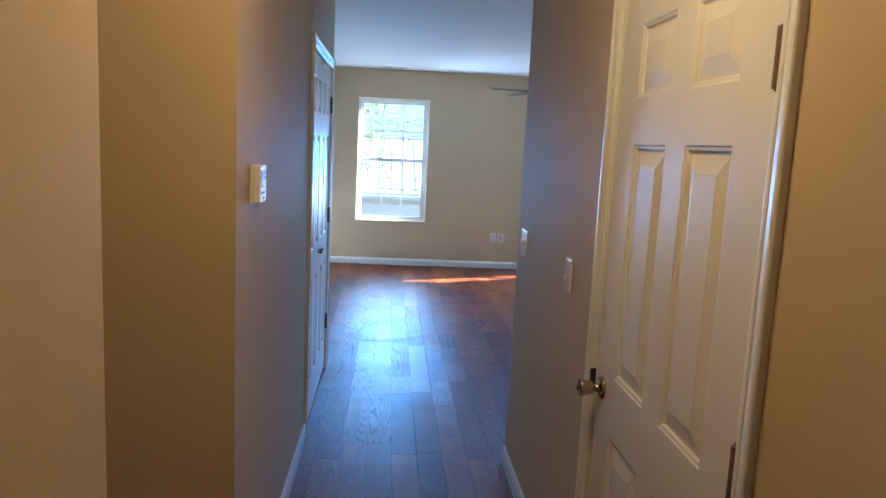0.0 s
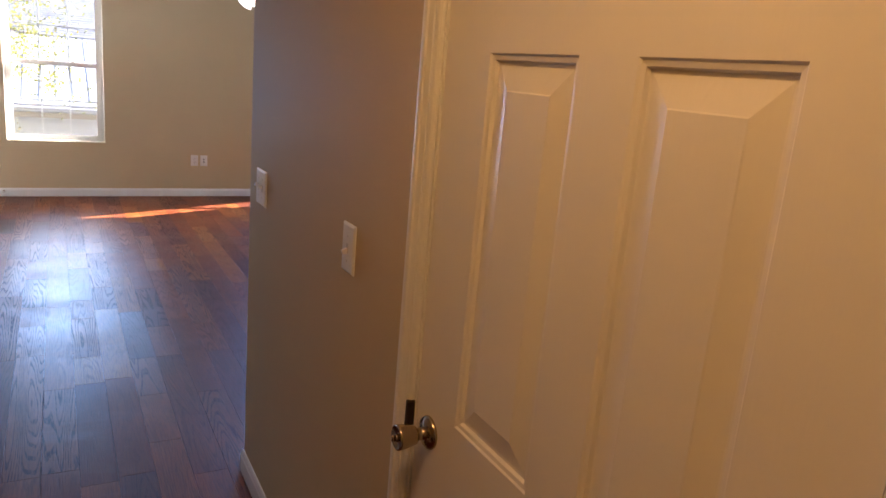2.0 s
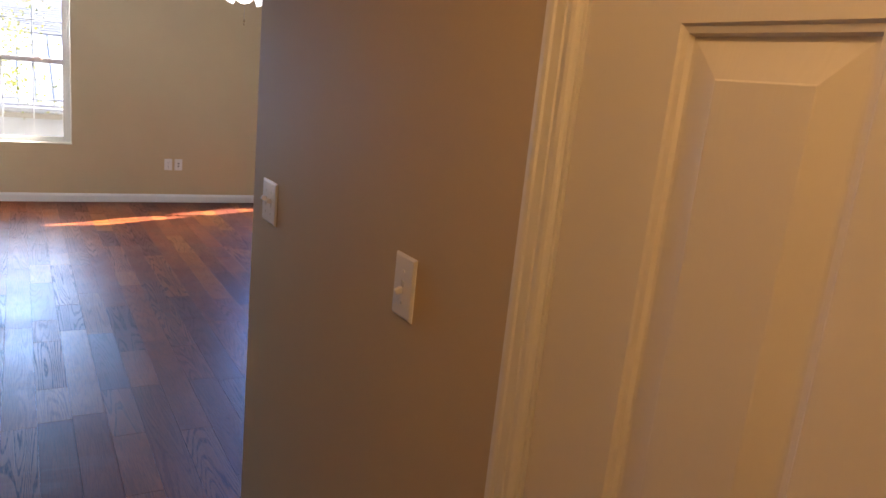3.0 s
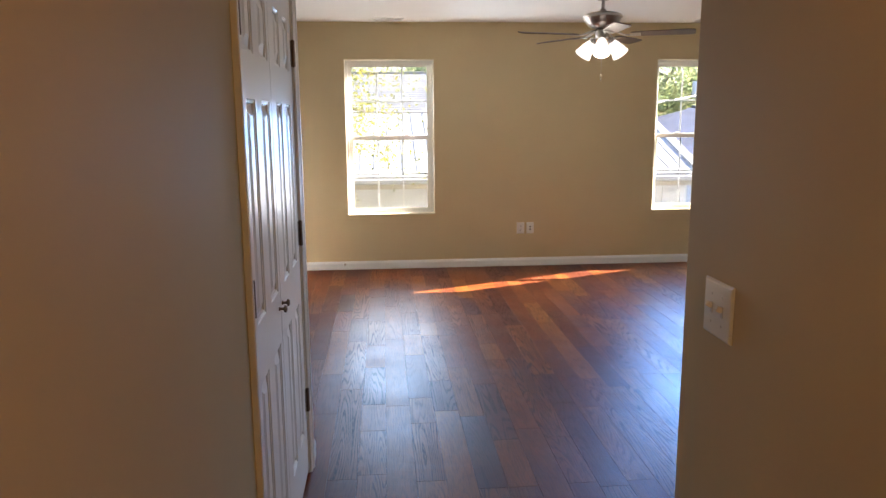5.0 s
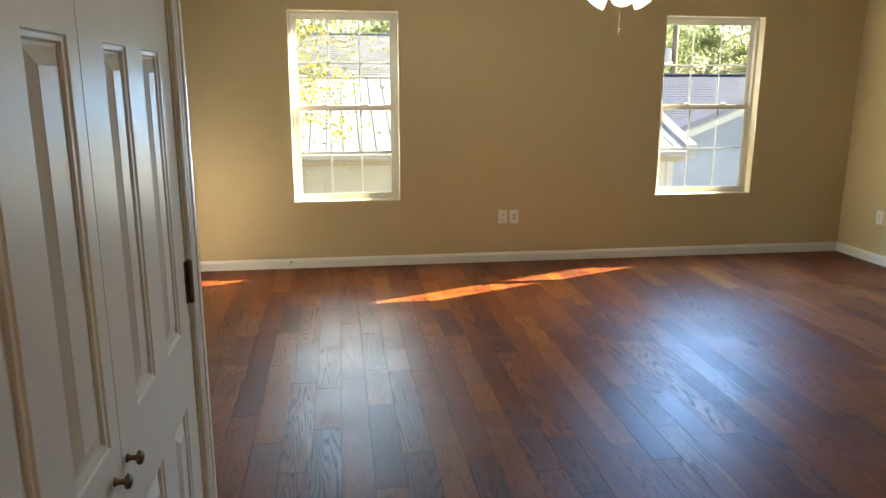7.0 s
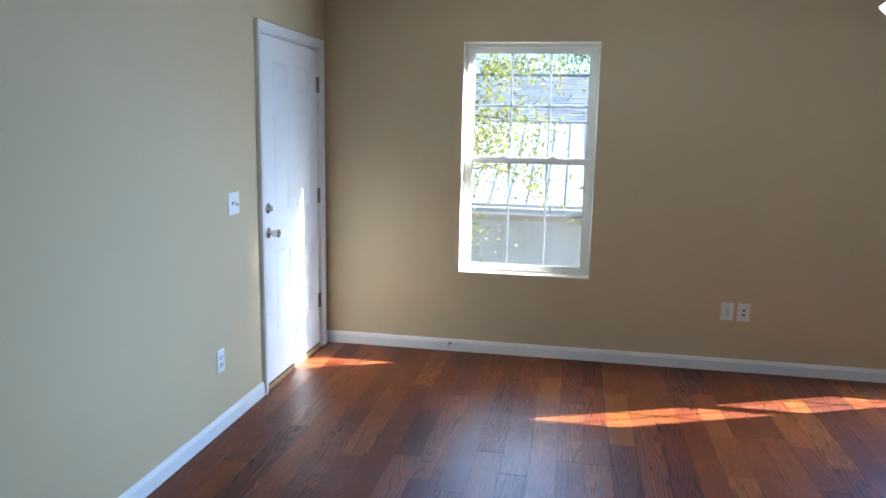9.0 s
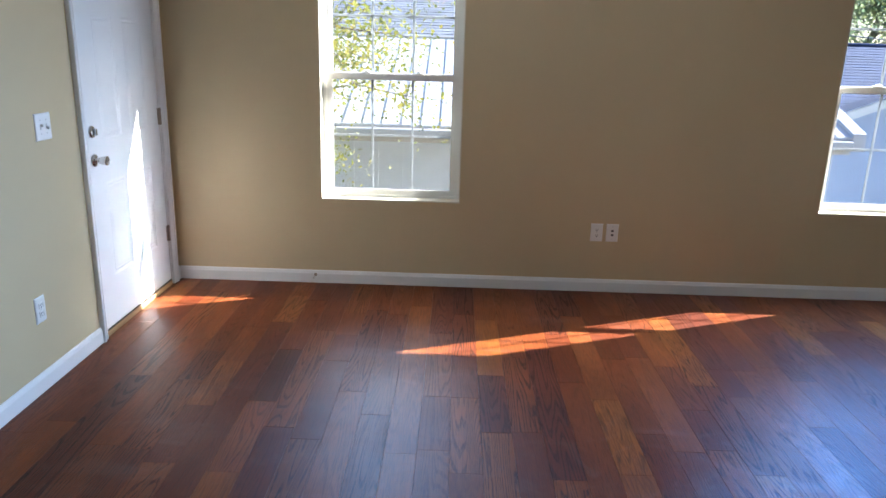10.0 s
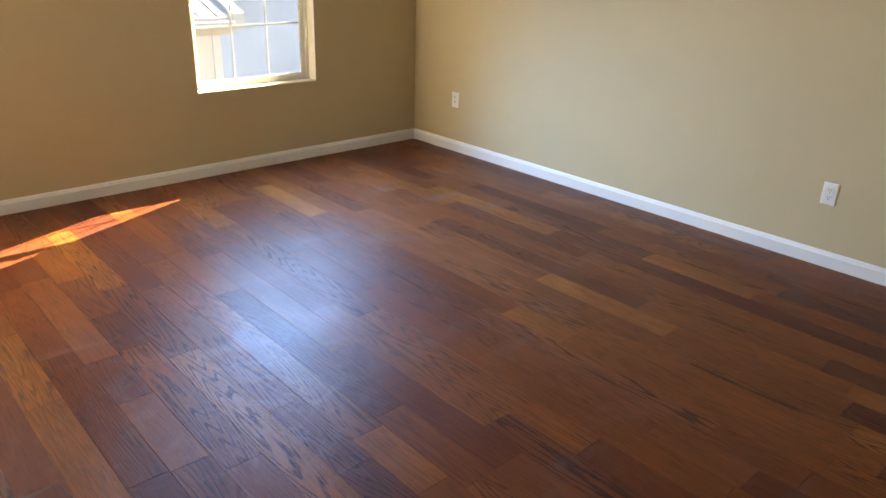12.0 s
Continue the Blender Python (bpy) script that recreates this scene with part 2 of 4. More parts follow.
def shingled(name, base):
    """Roof shingles' own grain: each course and tab a little different."""
    m, nodes, links, bsdf = material(name)
    isl = nodes.new("ShaderNodeNewGeometry").outputs["Random Per Island"]
    n = noise_node(nodes, links, position(nodes), 30, 4, 0.7)
    v = maths(nodes, links, "ADD", maths(nodes, links, "MULTIPLY", isl, 0.5), maths(nodes, links, "MULTIPLY", n, 0.5))
    links.new(ramp(nodes, links, v, [(0.2, tuple(c * 0.7 for c in base)), (0.8, tuple(c * 1.25 for c in base))]), bsdf.inputs["Base Color"])
    bsdf.inputs["Roughness"].default_value = 0.9
    return m


def thin_vinyl(name, base, through_light):
    """Thin white vinyl that lets some of the daylight behind it through."""
    m, nodes, links, bsdf = material(name)
    col = ramp(nodes, links, noise_node(nodes, links, position(nodes), 14, 3), [(0.3, tuple(c * 0.96 for c in base)), (0.7, base)])
    links.new(col, bsdf.inputs["Base Color"])
    bsdf.inputs["Roughness"].default_value = 0.35
    trans = nodes.new("ShaderNodeBsdfTranslucent")
    links.new(col, trans.inputs["Color"])
    mix = nodes.new("ShaderNodeMixShader")
    mix.inputs[0].default_value = through_light
    links.new(bsdf.outputs[0], mix.inputs[1])
    links.new(trans.outputs[0], mix.inputs[2])
    links.new(mix.outputs[0], nodes["Material Output"].inputs["Surface"])
    return m


def clear_glass(name):
    m, nodes, links, bsdf = material(name)
    bsdf.inputs["Base Color"].default_value = (0.43, 0.46, 0.49, 1)
    bsdf.inputs["Transmission Weight"].default_value = 1.0
    bsdf.inputs["Roughness"].default_value = 0.0
    bsdf.inputs["IOR"].default_value = 1.18
    return m


WALL = painted("beige_wall_paint", (0.580, 0.472, 0.296), 0.66, 110, 0.16, 0.03, 0.10)
CEILING = painted("ceiling_paint", (0.80, 0.79, 0.76), 0.8, 120, 0.3, 0.02)
TRIM = painted("white_trim_paint", (0.80, 0.80, 0.785), 0.32, 40, 0.04, 0.02, 0.5)
DOOR = grained_door("white_door_paint", (0.80, 0.78, 0.755), 0.35)
STEEL_DOOR = painted("exterior_door_paint", (0.80, 0.81, 0.81), 0.38, 60, 0.03, 0.015, 0.5)
RETURN = painted("window_return_paint", (0.62, 0.58, 0.47), 0.5, 80, 0.08, 0.03)
VINYL = painted("white_vinyl", (0.71, 0.72, 0.70), 0.35, 20, 0.02, 0.015, 0.5)
GRID = thin_vinyl("thin_grid_vinyl", (0.86, 0.87, 0.85), 0.35)
PLASTIC = painted("white_plastic", (0.80, 0.79, 0.76), 0.3, 15, 0.01, 0.01, 0.5)
PLASTIC_DIM = painted("shadowed_plastic", (0.62, 0.61, 0.58), 0.4, 15, 0.01, 0.01, 0.5)
SLOT = painted("dark_slot", (0.03, 0.03, 0.03), 0.6, 20, 0.02, 0.05)
SCREEN = painted("grey_display", (0.20, 0.23, 0.20), 0.15, 10, 0.0, 0.03, 0.6)
NICKEL = metal("satin_nickel", (0.46, 0.38, 0.28), 0.20)
BRONZE = metal("dull_hinge_metal", (0.33, 0.27, 0.21), 0.38)
BRIGHT_NICKEL = metal("polished_nickel", (0.58, 0.56, 0.53), 0.16)
OLD_BRONZE = metal("aged_bronze", (0.20, 0.155, 0.125), 0.34)
DARK_METAL = metal("blackened_strike_metal", (0.075, 0.055, 0.045), 0.42)
FAN_METAL = metal("brushed_nickel", (0.46, 0.43, 0.40), 0.30)
RUBBER = painted("rubber_tip", (0.55, 0.53, 0.5), 0.7, 30, 0.05, 0.05)
BLADE = painted("fan_blade_laminate", (0.085, 0.058, 0.046), 0.5, 30, 0.03, 0.12, 0.2)
GLOBE = glowing("frosted_lit_glass", (1.0, 0.96, 0.90), GLOBE_GLOW)
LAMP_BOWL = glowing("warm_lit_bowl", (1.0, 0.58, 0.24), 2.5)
SILL_WOOD = painted("threshold_wood", (0.34, 0.20, 0.09), 0.5, 60, 0.2, 0.15)
SUBFLOOR = painted("dark_joint", (0.02, 0.010, 0.008), 0.8, 40, 0.1, 0.1)
WOOD = plank_wood("stained_oak")
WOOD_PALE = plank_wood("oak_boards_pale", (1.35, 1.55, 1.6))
WOOD_ORANGE = plank_wood("oak_boards_orange", (0.98, 1.05, 1.0), 0.5)
WOOD_DARK = plank_wood("oak_boards_dark", (0.55, 0.55, 0.6))
WOOD_GRAIN = plank_wood("oak_boards_strong_grain", (0.92, 0.9, 0.9), 1.3)
GLASS = clear_glass("window_glass")
BARK = painted("bark", (0.24, 0.20, 0.15), 0.9, 25, 0.8, 0.3)
POLE_WOOD = painted("weathered_pole", (0.36, 0.26, 0.20), 0.85, 20, 0.5, 0.2)
LEAF = leafy("yellow_green_leaves", [(0.15, (0.13, 0.16, 0.04)), (0.5, (0.36, 0.37, 0.08)), (0.85, (0.58, 0.46, 0.10))])
FAR_LEAF = leafy("far_leaves", [(0.15, (0.15, 0.22, 0.13)), (0.5, (0.25, 0.32, 0.17)), (0.8, (0.44, 0.43, 0.17))], 0.35, 0.7)
YARD = painted("pale_concrete", (0.30, 0.29, 0.27), 0.9, 30, 0.6, 0.3)
METAL_ROOF = painted("white_metal_roof", (0.55, 0.56, 0.58), 0.4, 12, 0.05, 0.04)
SEAM = painted("roof_seam", (0.20, 0.21, 0.22), 0.4, 12, 0.05, 0.04)
SIDING = painted("pale_siding", (0.72, 0.735, 0.76), 0.6, 30, 0.1, 0.04)
FASCIA = painted("tan_fascia", (0.55, 0.50, 0.44), 0.5, 30, 0.1, 0.05)
BLUE_WALL = painted("pale_blue_siding", (0.38, 0.45, 0.58), 0.6, 30, 0.1, 0.04)
SHINGLE = shingled("grey_shingles", (0.20, 0.21, 0.235))
BLUE_SHINGLE = shingled("blue_grey_shingles", (0.048, 0.066, 0.13))

# ---------------------------------------------------------------- mesh helpers


def link(name, bm, mat, smooth=False):
    me = bpy.data.meshes.new(name)
    bmesh.ops.recalc_face_normals(bm, faces=bm.faces)
    bm.to_mesh(me)
    bm.free()
    me.materials.append(mat)
    if smooth:
        for f in me.polygons:
            f.use_smooth = True
    return new(name, me)


def part(name, bm, mat, parent, label="", smooth=False):
    ob = link(name, bm, mat, smooth)
    ob.parent = parent
    if label:
        tagged(ob, label)
    return ob


def empty(name, m, label, category, group="", kind=""):
    ob = new(name)
    ob.empty_display_size = 0.05
    ob.matrix_world = m
    return tagged(ob, label, category, group, kind)


def structure(name, bm, mat, label, category, smooth=False):
    return tagged(link(name, bm, mat, smooth), label, category, "", "structure")


def box(bm, x0, y0, z0, x1, y1, z1, bevel=0.0, seg=1):
    """An axis-aligned box, its edges rounded by bevel."""
    vs = [bm.verts.new(c) for c in ((x0, y0, z0), (x1, y0, z0), (x1, y1, z0), (x0, y1, z0), (x0, y0, z1), (x1, y0, z1), (x1, y1, z1), (x0, y1, z1))]
    fs = [bm.faces.new([vs[i] for i in q]) for q in ((3, 2, 1, 0), (4, 5, 6, 7), (0, 1, 5, 4), (1, 2, 6, 5), (2, 3, 7, 6), (3, 0, 4, 7))]
    if bevel > 0:
        edges = list({e for f in fs for e in f.edges})
        bmesh.ops.bevel(bm, geom=edges, offset=bevel, segments=seg, affect="EDGES", profile=0.5)
    return bm


def boxed(*a, **k):
    return box(bmesh.new(), *a, **k)


def lathe(bm, profile, seg=24, m=Matrix.Identity(4)):
    """A turned body round local z from (radius, z) pairs."""
    rings = []
    for r, z in profile:
        if r < 1e-5:
            rings.append([bm.verts.new(m @ Vector((0, 0, z)))])
        else:
            rings.append([bm.verts.new(m @ Vector((r * math.cos(2 * math.pi * i / seg), r * math.sin(2 * math.pi * i / seg), z))) for i in range(seg)])
    for a, b in zip(rings, rings[1:]):
        for i in range(seg):
            j = (i + 1) % seg
            q = [a[i % len(a)], a[j % len(a)], b[j % len(b)], b[i % len(b)]]
            q = list(dict.fromkeys(q))
            if len(q) > 2:
                bm.faces.new(q)
    return bm


def tube(bm, points, radii, seg=8):
    """A bent tube through points."""
    rings = []
    pts = [Vector(p) for p in points]
    for i, p in enumerate(pts):
        d = (pts[min(i + 1, len(pts) - 1)] - pts[max(i - 1, 0)]).normalized()
        q = d.to_track_quat("Z", "Y")
        rings.append([bm.verts.new(p + q @ Vector((radii[i] * math.cos(2 * math.pi * k / seg), radii[i] * math.sin(2 * math.pi * k / seg), 0))) for k in range(seg)])
    for a, b in zip(rings, rings[1:]):
        for k in range(seg):
            j = (k + 1) % seg
            bm.faces.new((a[k], a[j], b[j], b[k]))
    bm.faces.new(rings[0][::-1])
    bm.faces.new(rings[-1])
    return bm


def pierced(bm, u0, u1, v0, v1, d0, d1, holes, put):
    """A slab from u0..u1 by v0..v1, d0..d1 thick, with rectangular holes (ua, ub, va, vb) right through it. put(u, v, d) gives the place."""
    us = sorted({u0, u1, *(h[0] for h in holes), *(h[1] for h in holes)})
    vs = sorted({v0, v1, *(h[2] for h in holes), *(h[3] for h in holes)})
    us, vs = [u for u in us if u0 <= u <= u1], [v for v in vs if v0 <= v <= v1]

    def solid(i, j):
        if not (0 <= i < len(us) - 1 and 0 <= j < len(vs) - 1):
            return False
        cu, cv = (us[i] + us[i + 1]) / 2, (vs[j] + vs[j + 1]) / 2
        return not any(h[0] < cu < h[1] and h[2] < cv < h[3] for h in holes)

    cache = {}

    def vert(i, j, d):
        if (i, j, d) not in cache:
            cache[i, j, d] = bm.verts.new(put(us[i], vs[j], d))
        return cache[i, j, d]

    for i in range(len(us) - 1):
        for j in range(len(vs) - 1):
            if not solid(i, j):
                continue
            for d in (d0, d1):
                bm.faces.new([vert(a, b, d) for a, b in ((i, j), (i + 1, j), (i + 1, j + 1), (i, j + 1))])
            for (a, b), (c, d), n in (((i, j), (i + 1, j), (i, j - 1)), ((i + 1, j), (i + 1, j + 1), (i + 1, j)), ((i + 1, j + 1), (i, j + 1), (i, j + 1)), ((i, j + 1), (i, j), (i - 1, j))):
                if not solid(*n):
                    bm.faces.new([vert(a, b, d0), vert(c, d, d0), vert(c, d, d1), vert(a, b, d1)])
    return bm


def along_x(u, v, d):
    return (u, d, v)


def along_y(u, v, d):
    return (d, u, v)


# ---------------------------------------------------------------- the plan
XL, XR = -1.388, 4.685        # room, west and east walls
YF = 3.775                    # room, window wall and the end of the hall
HL, HR = -0.398, 0.65         # hall walls
YC = 5.395                    # end of the closet wall
TOP = 2.50
BACK = -1.7                   # hall's end behind the walker
OUT = 0.16                    # outer wall's thickness
PASS0, PASS1 = 1.375, 2.288   # side passage
WIN = ((-0.417, 0.487), (2.803, 3.732))
WZ0, WZ1 = 0.57, 2.14
D1 = (1.492, 2.352)           # hall door's slab, along y
D1Z = (0.012, 2.045)
C_A, C_M, C_B = 4.10, 4.65, 5.235     # closet leaves, along y
D4 = (8.625, 9.54)
D4Z = (0.035, 2.07)
JAMB = 0.018

holes = [(a, b, WZ0, WZ1) for a, b in WIN]
structure("wall_north", pierced(bmesh.new(), XL - OUT, XR + OUT, -0.3, TOP + 0.1, YB, YB + OUT, holes, along_x), WALL, "matte beige painted wall with two windows", "wall")
structure("wall_west", pierced(bmesh.new(), YC - 0.115, YB, -0.3, TOP + 0.1, XL - OUT, XL, [(D4[0] - JAMB - 0.003, D4[1] + JAMB + 0.003, -0.31, D4Z[1] + JAMB + 0.003)], along_y), WALL, "beige painted wall with the white exterior door", "wall")
structure("wall_east", boxed(XR, YF - 0.115, -0.3, XR + OUT, YB, TOP + 0.1), WALL, "plain matte beige painted wall", "wall")
structure("wall_south", boxed(HR + 0.115, YF - 0.115, -0.3, XR, YF, TOP + 0.1), WALL, "plain beige painted room wall beside the hall", "wall")
structure("wall_hall_right", pierced(bmesh.new(), BACK, YF, -0.3, TOP + 0.1, HR, HR + 0.115, [(D1[0] - JAMB - 0.003, D1[1] + JAMB + 0.003, -0.31, D1Z[1] + JAMB + 0.003)], along_y), WALL, "beige painted hall wall with door and switches", "wall")
structure("wall_closet", pierced(bmesh.new(), PASS1, YC, -0.3, TOP + 0.1, HL - 0.115, HL, [(C_A - JAMB - 0.003, C_B + JAMB + 0.003, -0.31, 2.05 + JAMB + 0.003)], along_y), WALL, "beige painted hall wall around the closet doors", "wall")
structure("wall_closet_end", boxed(XL, YC - 0.115, -0.3, HL - 0.115, YC, TOP + 0.1), WALL, "beige painted wall at the closet's end", "wall")
structure("wall_closet_back", boxed(HL - 0.80, PASS1 + 0.115, -0.3, HL - 0.70, YC - 0.115, TOP + 0.1), WALL, "plain beige wall inside the closet", "wall")
structure("wall_passage_far", boxed(-2.2, PASS1, -0.3, HL - 0.115, PASS1 + 0.115, TOP + 0.1), WALL, "warm-lit beige wall of the side passage", "wall")
structure("wall_hall_left", boxed(HL - 0.115, BACK, -0.3, HL, PASS0, TOP + 0.1), WALL, "plain beige painted wall before the side passage", "wall")
structure("wall_passage_near", boxed(-2.2, PASS0 - 0.115, -0.3, HL - 0.115, PASS0, TOP + 0.1), WALL, "plain beige wall of the side passage", "wall")
structure("wall_passage_end", boxed(-2.3, PASS0 - 0.115, -0.3, -2.2, PASS1 + 0.115, TOP + 0.1), WALL, "plain beige wall closing the side passage", "wall")
structure("wall_hall_back", boxed(HL - 0.115, BACK - 0.1, -0.3, HR + 0.115, BACK, TOP + 0.1), WALL, "plain beige wall at the hall's end", "wall")
structure("wall_side_room", boxed(HR + 0.115 + 0.9, 0.6, -0.3, HR + 0.115 + 1.0, YF - 0.115, TOP + 0.1), WALL, "plain beige wall behind the hall door", "wall")
structure("ceiling", boxed(-2.4, BACK - 0.2, TOP, XR + OUT, YB + OUT, TOP + 0.1), CEILING, "smooth white painted ceiling", "ceiling")
floor = structure("floor", boxed(-2.3, BACK - 0.1, -0.06, XR, YB, -0.012), SUBFLOOR, "red-brown stained oak plank floor with satin sheen", "floor")

# baseboards: a flat board with a rounded, stepped top
BB_H, BB_T = 0.086, 0.014


def baseboard(name, a, b, inward):
    """Along the wall from a to b (x, y); inward is the unit vector into the room."""
    a, b, n = Vector((*a, 0)), Vector((*b, 0)), Vector((*inward, 0))
    prof = [(0, 0), (BB_T, 0), (BB_T, BB_H - 0.022), (BB_T - 0.003, BB_H - 0.016), (BB_T - 0.005, BB_H - 0.008), (BB_T - 0.009, BB_H), (0, BB_H)]
    bm = bmesh.new()
    ends = []
    for p in (a, b):
        ends.append([bm.verts.new(p + n * d + Vector((0, 0, z + 0.0005))) for d, z in prof])
    k = len(prof)
    for i in range(k):
        j = (i + 1) % k
        bm.faces.new((ends[0][i], ends[0][j], ends[1][j], ends[1][i]))
    bm.faces.new(ends[0][::-1])
    bm.faces.new(ends[1])
    return structure(name, bm, TRIM, "glossy white painted baseboard along the wall", "baseboard")


CAS = 0.057
baseboard("baseboard", (XL + BB_T, YB), (XR - BB_T, YB), (0, -1))
baseboard("baseboard", (XR, YF), (XR, YB), (-1, 0))
baseboard("baseboard", (XL, YC), (XL, D4[0] - 0.01 - CAS), (1, 0))
baseboard("baseboard", (XL, D4[1] + 0.01 + CAS), (XL, YB), (1, 0))
baseboard("baseboard", (HR, YF), (XR - BB_T, YF), (0, 1))
baseboard("baseboard", (HR, D1[1] + 0.01 + CAS), (HR, YF + BB_T), (-1, 0))
baseboard("baseboard", (HR, BACK), (HR, D1[0] - 0.01 - CAS), (-1, 0))
baseboard("baseboard", (HL, PASS1 - BB_T), (HL, C_A - 0.01 - CAS), (1, 0))
baseboard("baseboard", (HL, C_B + 0.01 + CAS), (HL, YC + BB_T), (1, 0))
baseboard("baseboard", (XL + BB_T, YC), (HL, YC), (0, 1))
baseboard("baseboard", (-2.2, PASS1), (HL, PASS1), (0, -1))
baseboard("baseboard", (HL, BACK), (HL, PASS0), (1, 0))


def casing(name, x, side, y0, y1, top, label, thick=1.0):
    """Moulded casing of an opening y0..y1 in a wall whose face is at x; side is the way out of the wall (+1 or -1)."""
    prof = [(0, 0), (0, 0.006), (0.003, 0.0095), (0.009, 0.0115), (0.016, 0.0110), (0.0185, 0.0085), (0.021, 0.0085), (0.0225, 0.0110), (0.028, 0.0120), (0.0375, 0.0130), (0.0395, 0.0165), (0.046, 0.0180), (CAS - 0.003, 0.0175), (CAS, 0.0145), (CAS, 0)]
    reveal = 0.006
    bm = bmesh.new()
    rows = []
    for w, d in prof:
        o = reveal + w
        px = x + side * d * thick
        rows.append([bm.verts.new(c) for c in ((px, y0 - o, 0.0), (px, y0 - o, top + o), (px, y1 + o, top + o), (px, y1 + o, 0.0))])
    for a, b in zip(rows, rows[1:]):
        for i in range(3):
            bm.faces.new((a[i], a[i + 1], b[i + 1], b[i]))
    for i in (0, 3):
        bm.faces.new([r[i] for r in rows])
    return structure(name, bm, TRIM, label, "door casing")


def jamb(name, xa, xb, y0, y1, top, stop_x0, stop_x1, label):
    """Lining of an opening with a stop, three boards in one."""
    bm = bmesh.new()
    t = JAMB
    g = 0.003
    box(bm, xa, y0 - g - t, 0, xb, y0 - g, top + g + t)
    box(bm, xa, y1 + g, 0, xb, y1 + g + t, top + g + t)
    box(bm, xa, y0 - g, top + g, xb, y1 + g, top + g + t)
    box(bm, stop_x0, y0 - g, 0, stop_x1, y0 + 0.010, top + g)
    box(bm, stop_x0, y1 - 0.010, 0, stop_x1, y1 + g, top + g)
    box(bm, stop_x0, y0 + 0.010, top - 0.010, stop_x1, y1 - 0.010, top + g)
    return structure(name, bm, TRIM, label, "door frame")


casing("trim_hall_door", HR, -1, D1[0] - 0.003, D1[1] + 0.003, D1Z[1] + 0.003, "moulded white casing around the hall door")
jamb("trim_hall_door_frame", HR + 0.0005, HR + 0.1145, D1[0], D1[1], D1Z[1], HR + 0.045, HR + 0.075, "white painted frame of the hall door")
casing("trim_closet", HL, 1, C_A - 0.003, C_B + 0.003, 2.053, "moulded white casing around the closet doors")
jamb("trim_closet_frame", HL - 0.1145, HL - 0.0005, C_A, C_B, 2.05, HL - 0.075, HL - 0.045, "white painted frame of the closet doors")
casing("trim_exterior_door", XL, 1, D4[0] - 0.003, D4[1] + 0.003, D4Z[1] + 0.003, "white casing around the exterior door", 1.4)
jamb("trim_exterior_door_frame", XL - OUT + 0.001, XL - 0.0005, D4[0], D4[1], D4Z[1], XL - 0.080, XL - 0.052, "white painted frame of the exterior door")
structure("trim_threshold", boxed(XL - OUT, D4[0], -0.012, XL + 0.004, D4[1], 0.026, 0.004), SILL_WOOD, "worn wooden threshold under the exterior door", "threshold")

# ---------------------------------------------------------------- doors


def panel_mesh(x0, x1, z0, z1, thick, deep=0.010, field=0.05, soft=False):
    """A raised panel: moulding down from the face, a flat, a bevelled field."""
    if soft:
        rings = [(0, 0), (0.010, 0.004), (0.016, 0.0045), (0.024, 0.002), (0.030, 0.004), (0.050, 0.0015)]
    else:
        rings = [(0, 0), (0.003, 0.0030), (0.010, 0.0042), (0.013, deep), (0.018, deep), (field, 0.0020), (field + 0.002, 0.0008)]
    bm = bmesh.new()
    rows = []
    for o, d in rings:
        rows.append([bm.verts.new(c) for c in ((x0 + o, d, z0 + o), (x1 - o, d, z0 + o), (x1 - o, d, z1 - o), (x0 + o, d, z1 - o))])
    for a, b in zip(rows, rows[1:]):
        for i in range(4):
            j = (i + 1) % 4
            bm.faces.new((a[i], a[j], b[j], b[i]))
    bm.faces.new(rows[-1])
    back = [bm.verts.new(c) for c in ((x0, thick, z0), (x1, thick, z0), (x1, thick, z1), (x0, thick, z1))]
    bm.faces.new(back[::-1])
    for i in range(4):
        j = (i + 1) % 4
        bm.faces.new((rows[0][i], rows[0][j], back[j], back[i]))
    return bm


def hinge(parent, x, z, mat, height=0.102, side=1):
    """Butt hinge: knuckled barrel with ball tips and two leaf edges."""
    bm = bmesh.new()
    m = Matrix.Translation((x, -0.0085, z - height / 2))
    lathe(bm, [(0, -0.004), (0.003, -0.003), (0.004, 0), (0.0080, 0.0005), (0.0080, height * 0.195), (0.0074, height * 0.2), (0.0072, height * 0.205), (0.0080, height * 0.21), (0.0080, height * 0.395), (0.0072, height * 0.4), (0.0072, height * 0.405), (0.0080, height * 0.41), (0.0080, height * 0.595), (0.0072, height * 0.6), (0.0072, height * 0.605), (0.0080, height * 0.61), (0.0080, height * 0.795), (0.0072, height * 0.8), (0.0072, height * 0.805), (0.0080, height * 0.81), (0.0080, height), (0.004, height + 0.0005), (0.003, height + 0.003), (0, height + 0.004)], 12, m)
    h = part("hinge", bm, mat, parent, "dull metal butt hinge")
    leaf = bmesh.new()
    box(leaf, x - 0.019, -0.0026, z - height / 2, x + 0.019, 0.0, z + height / 2, 0.0006)
    part("hinge_leaf", leaf, mat, h)
    return h


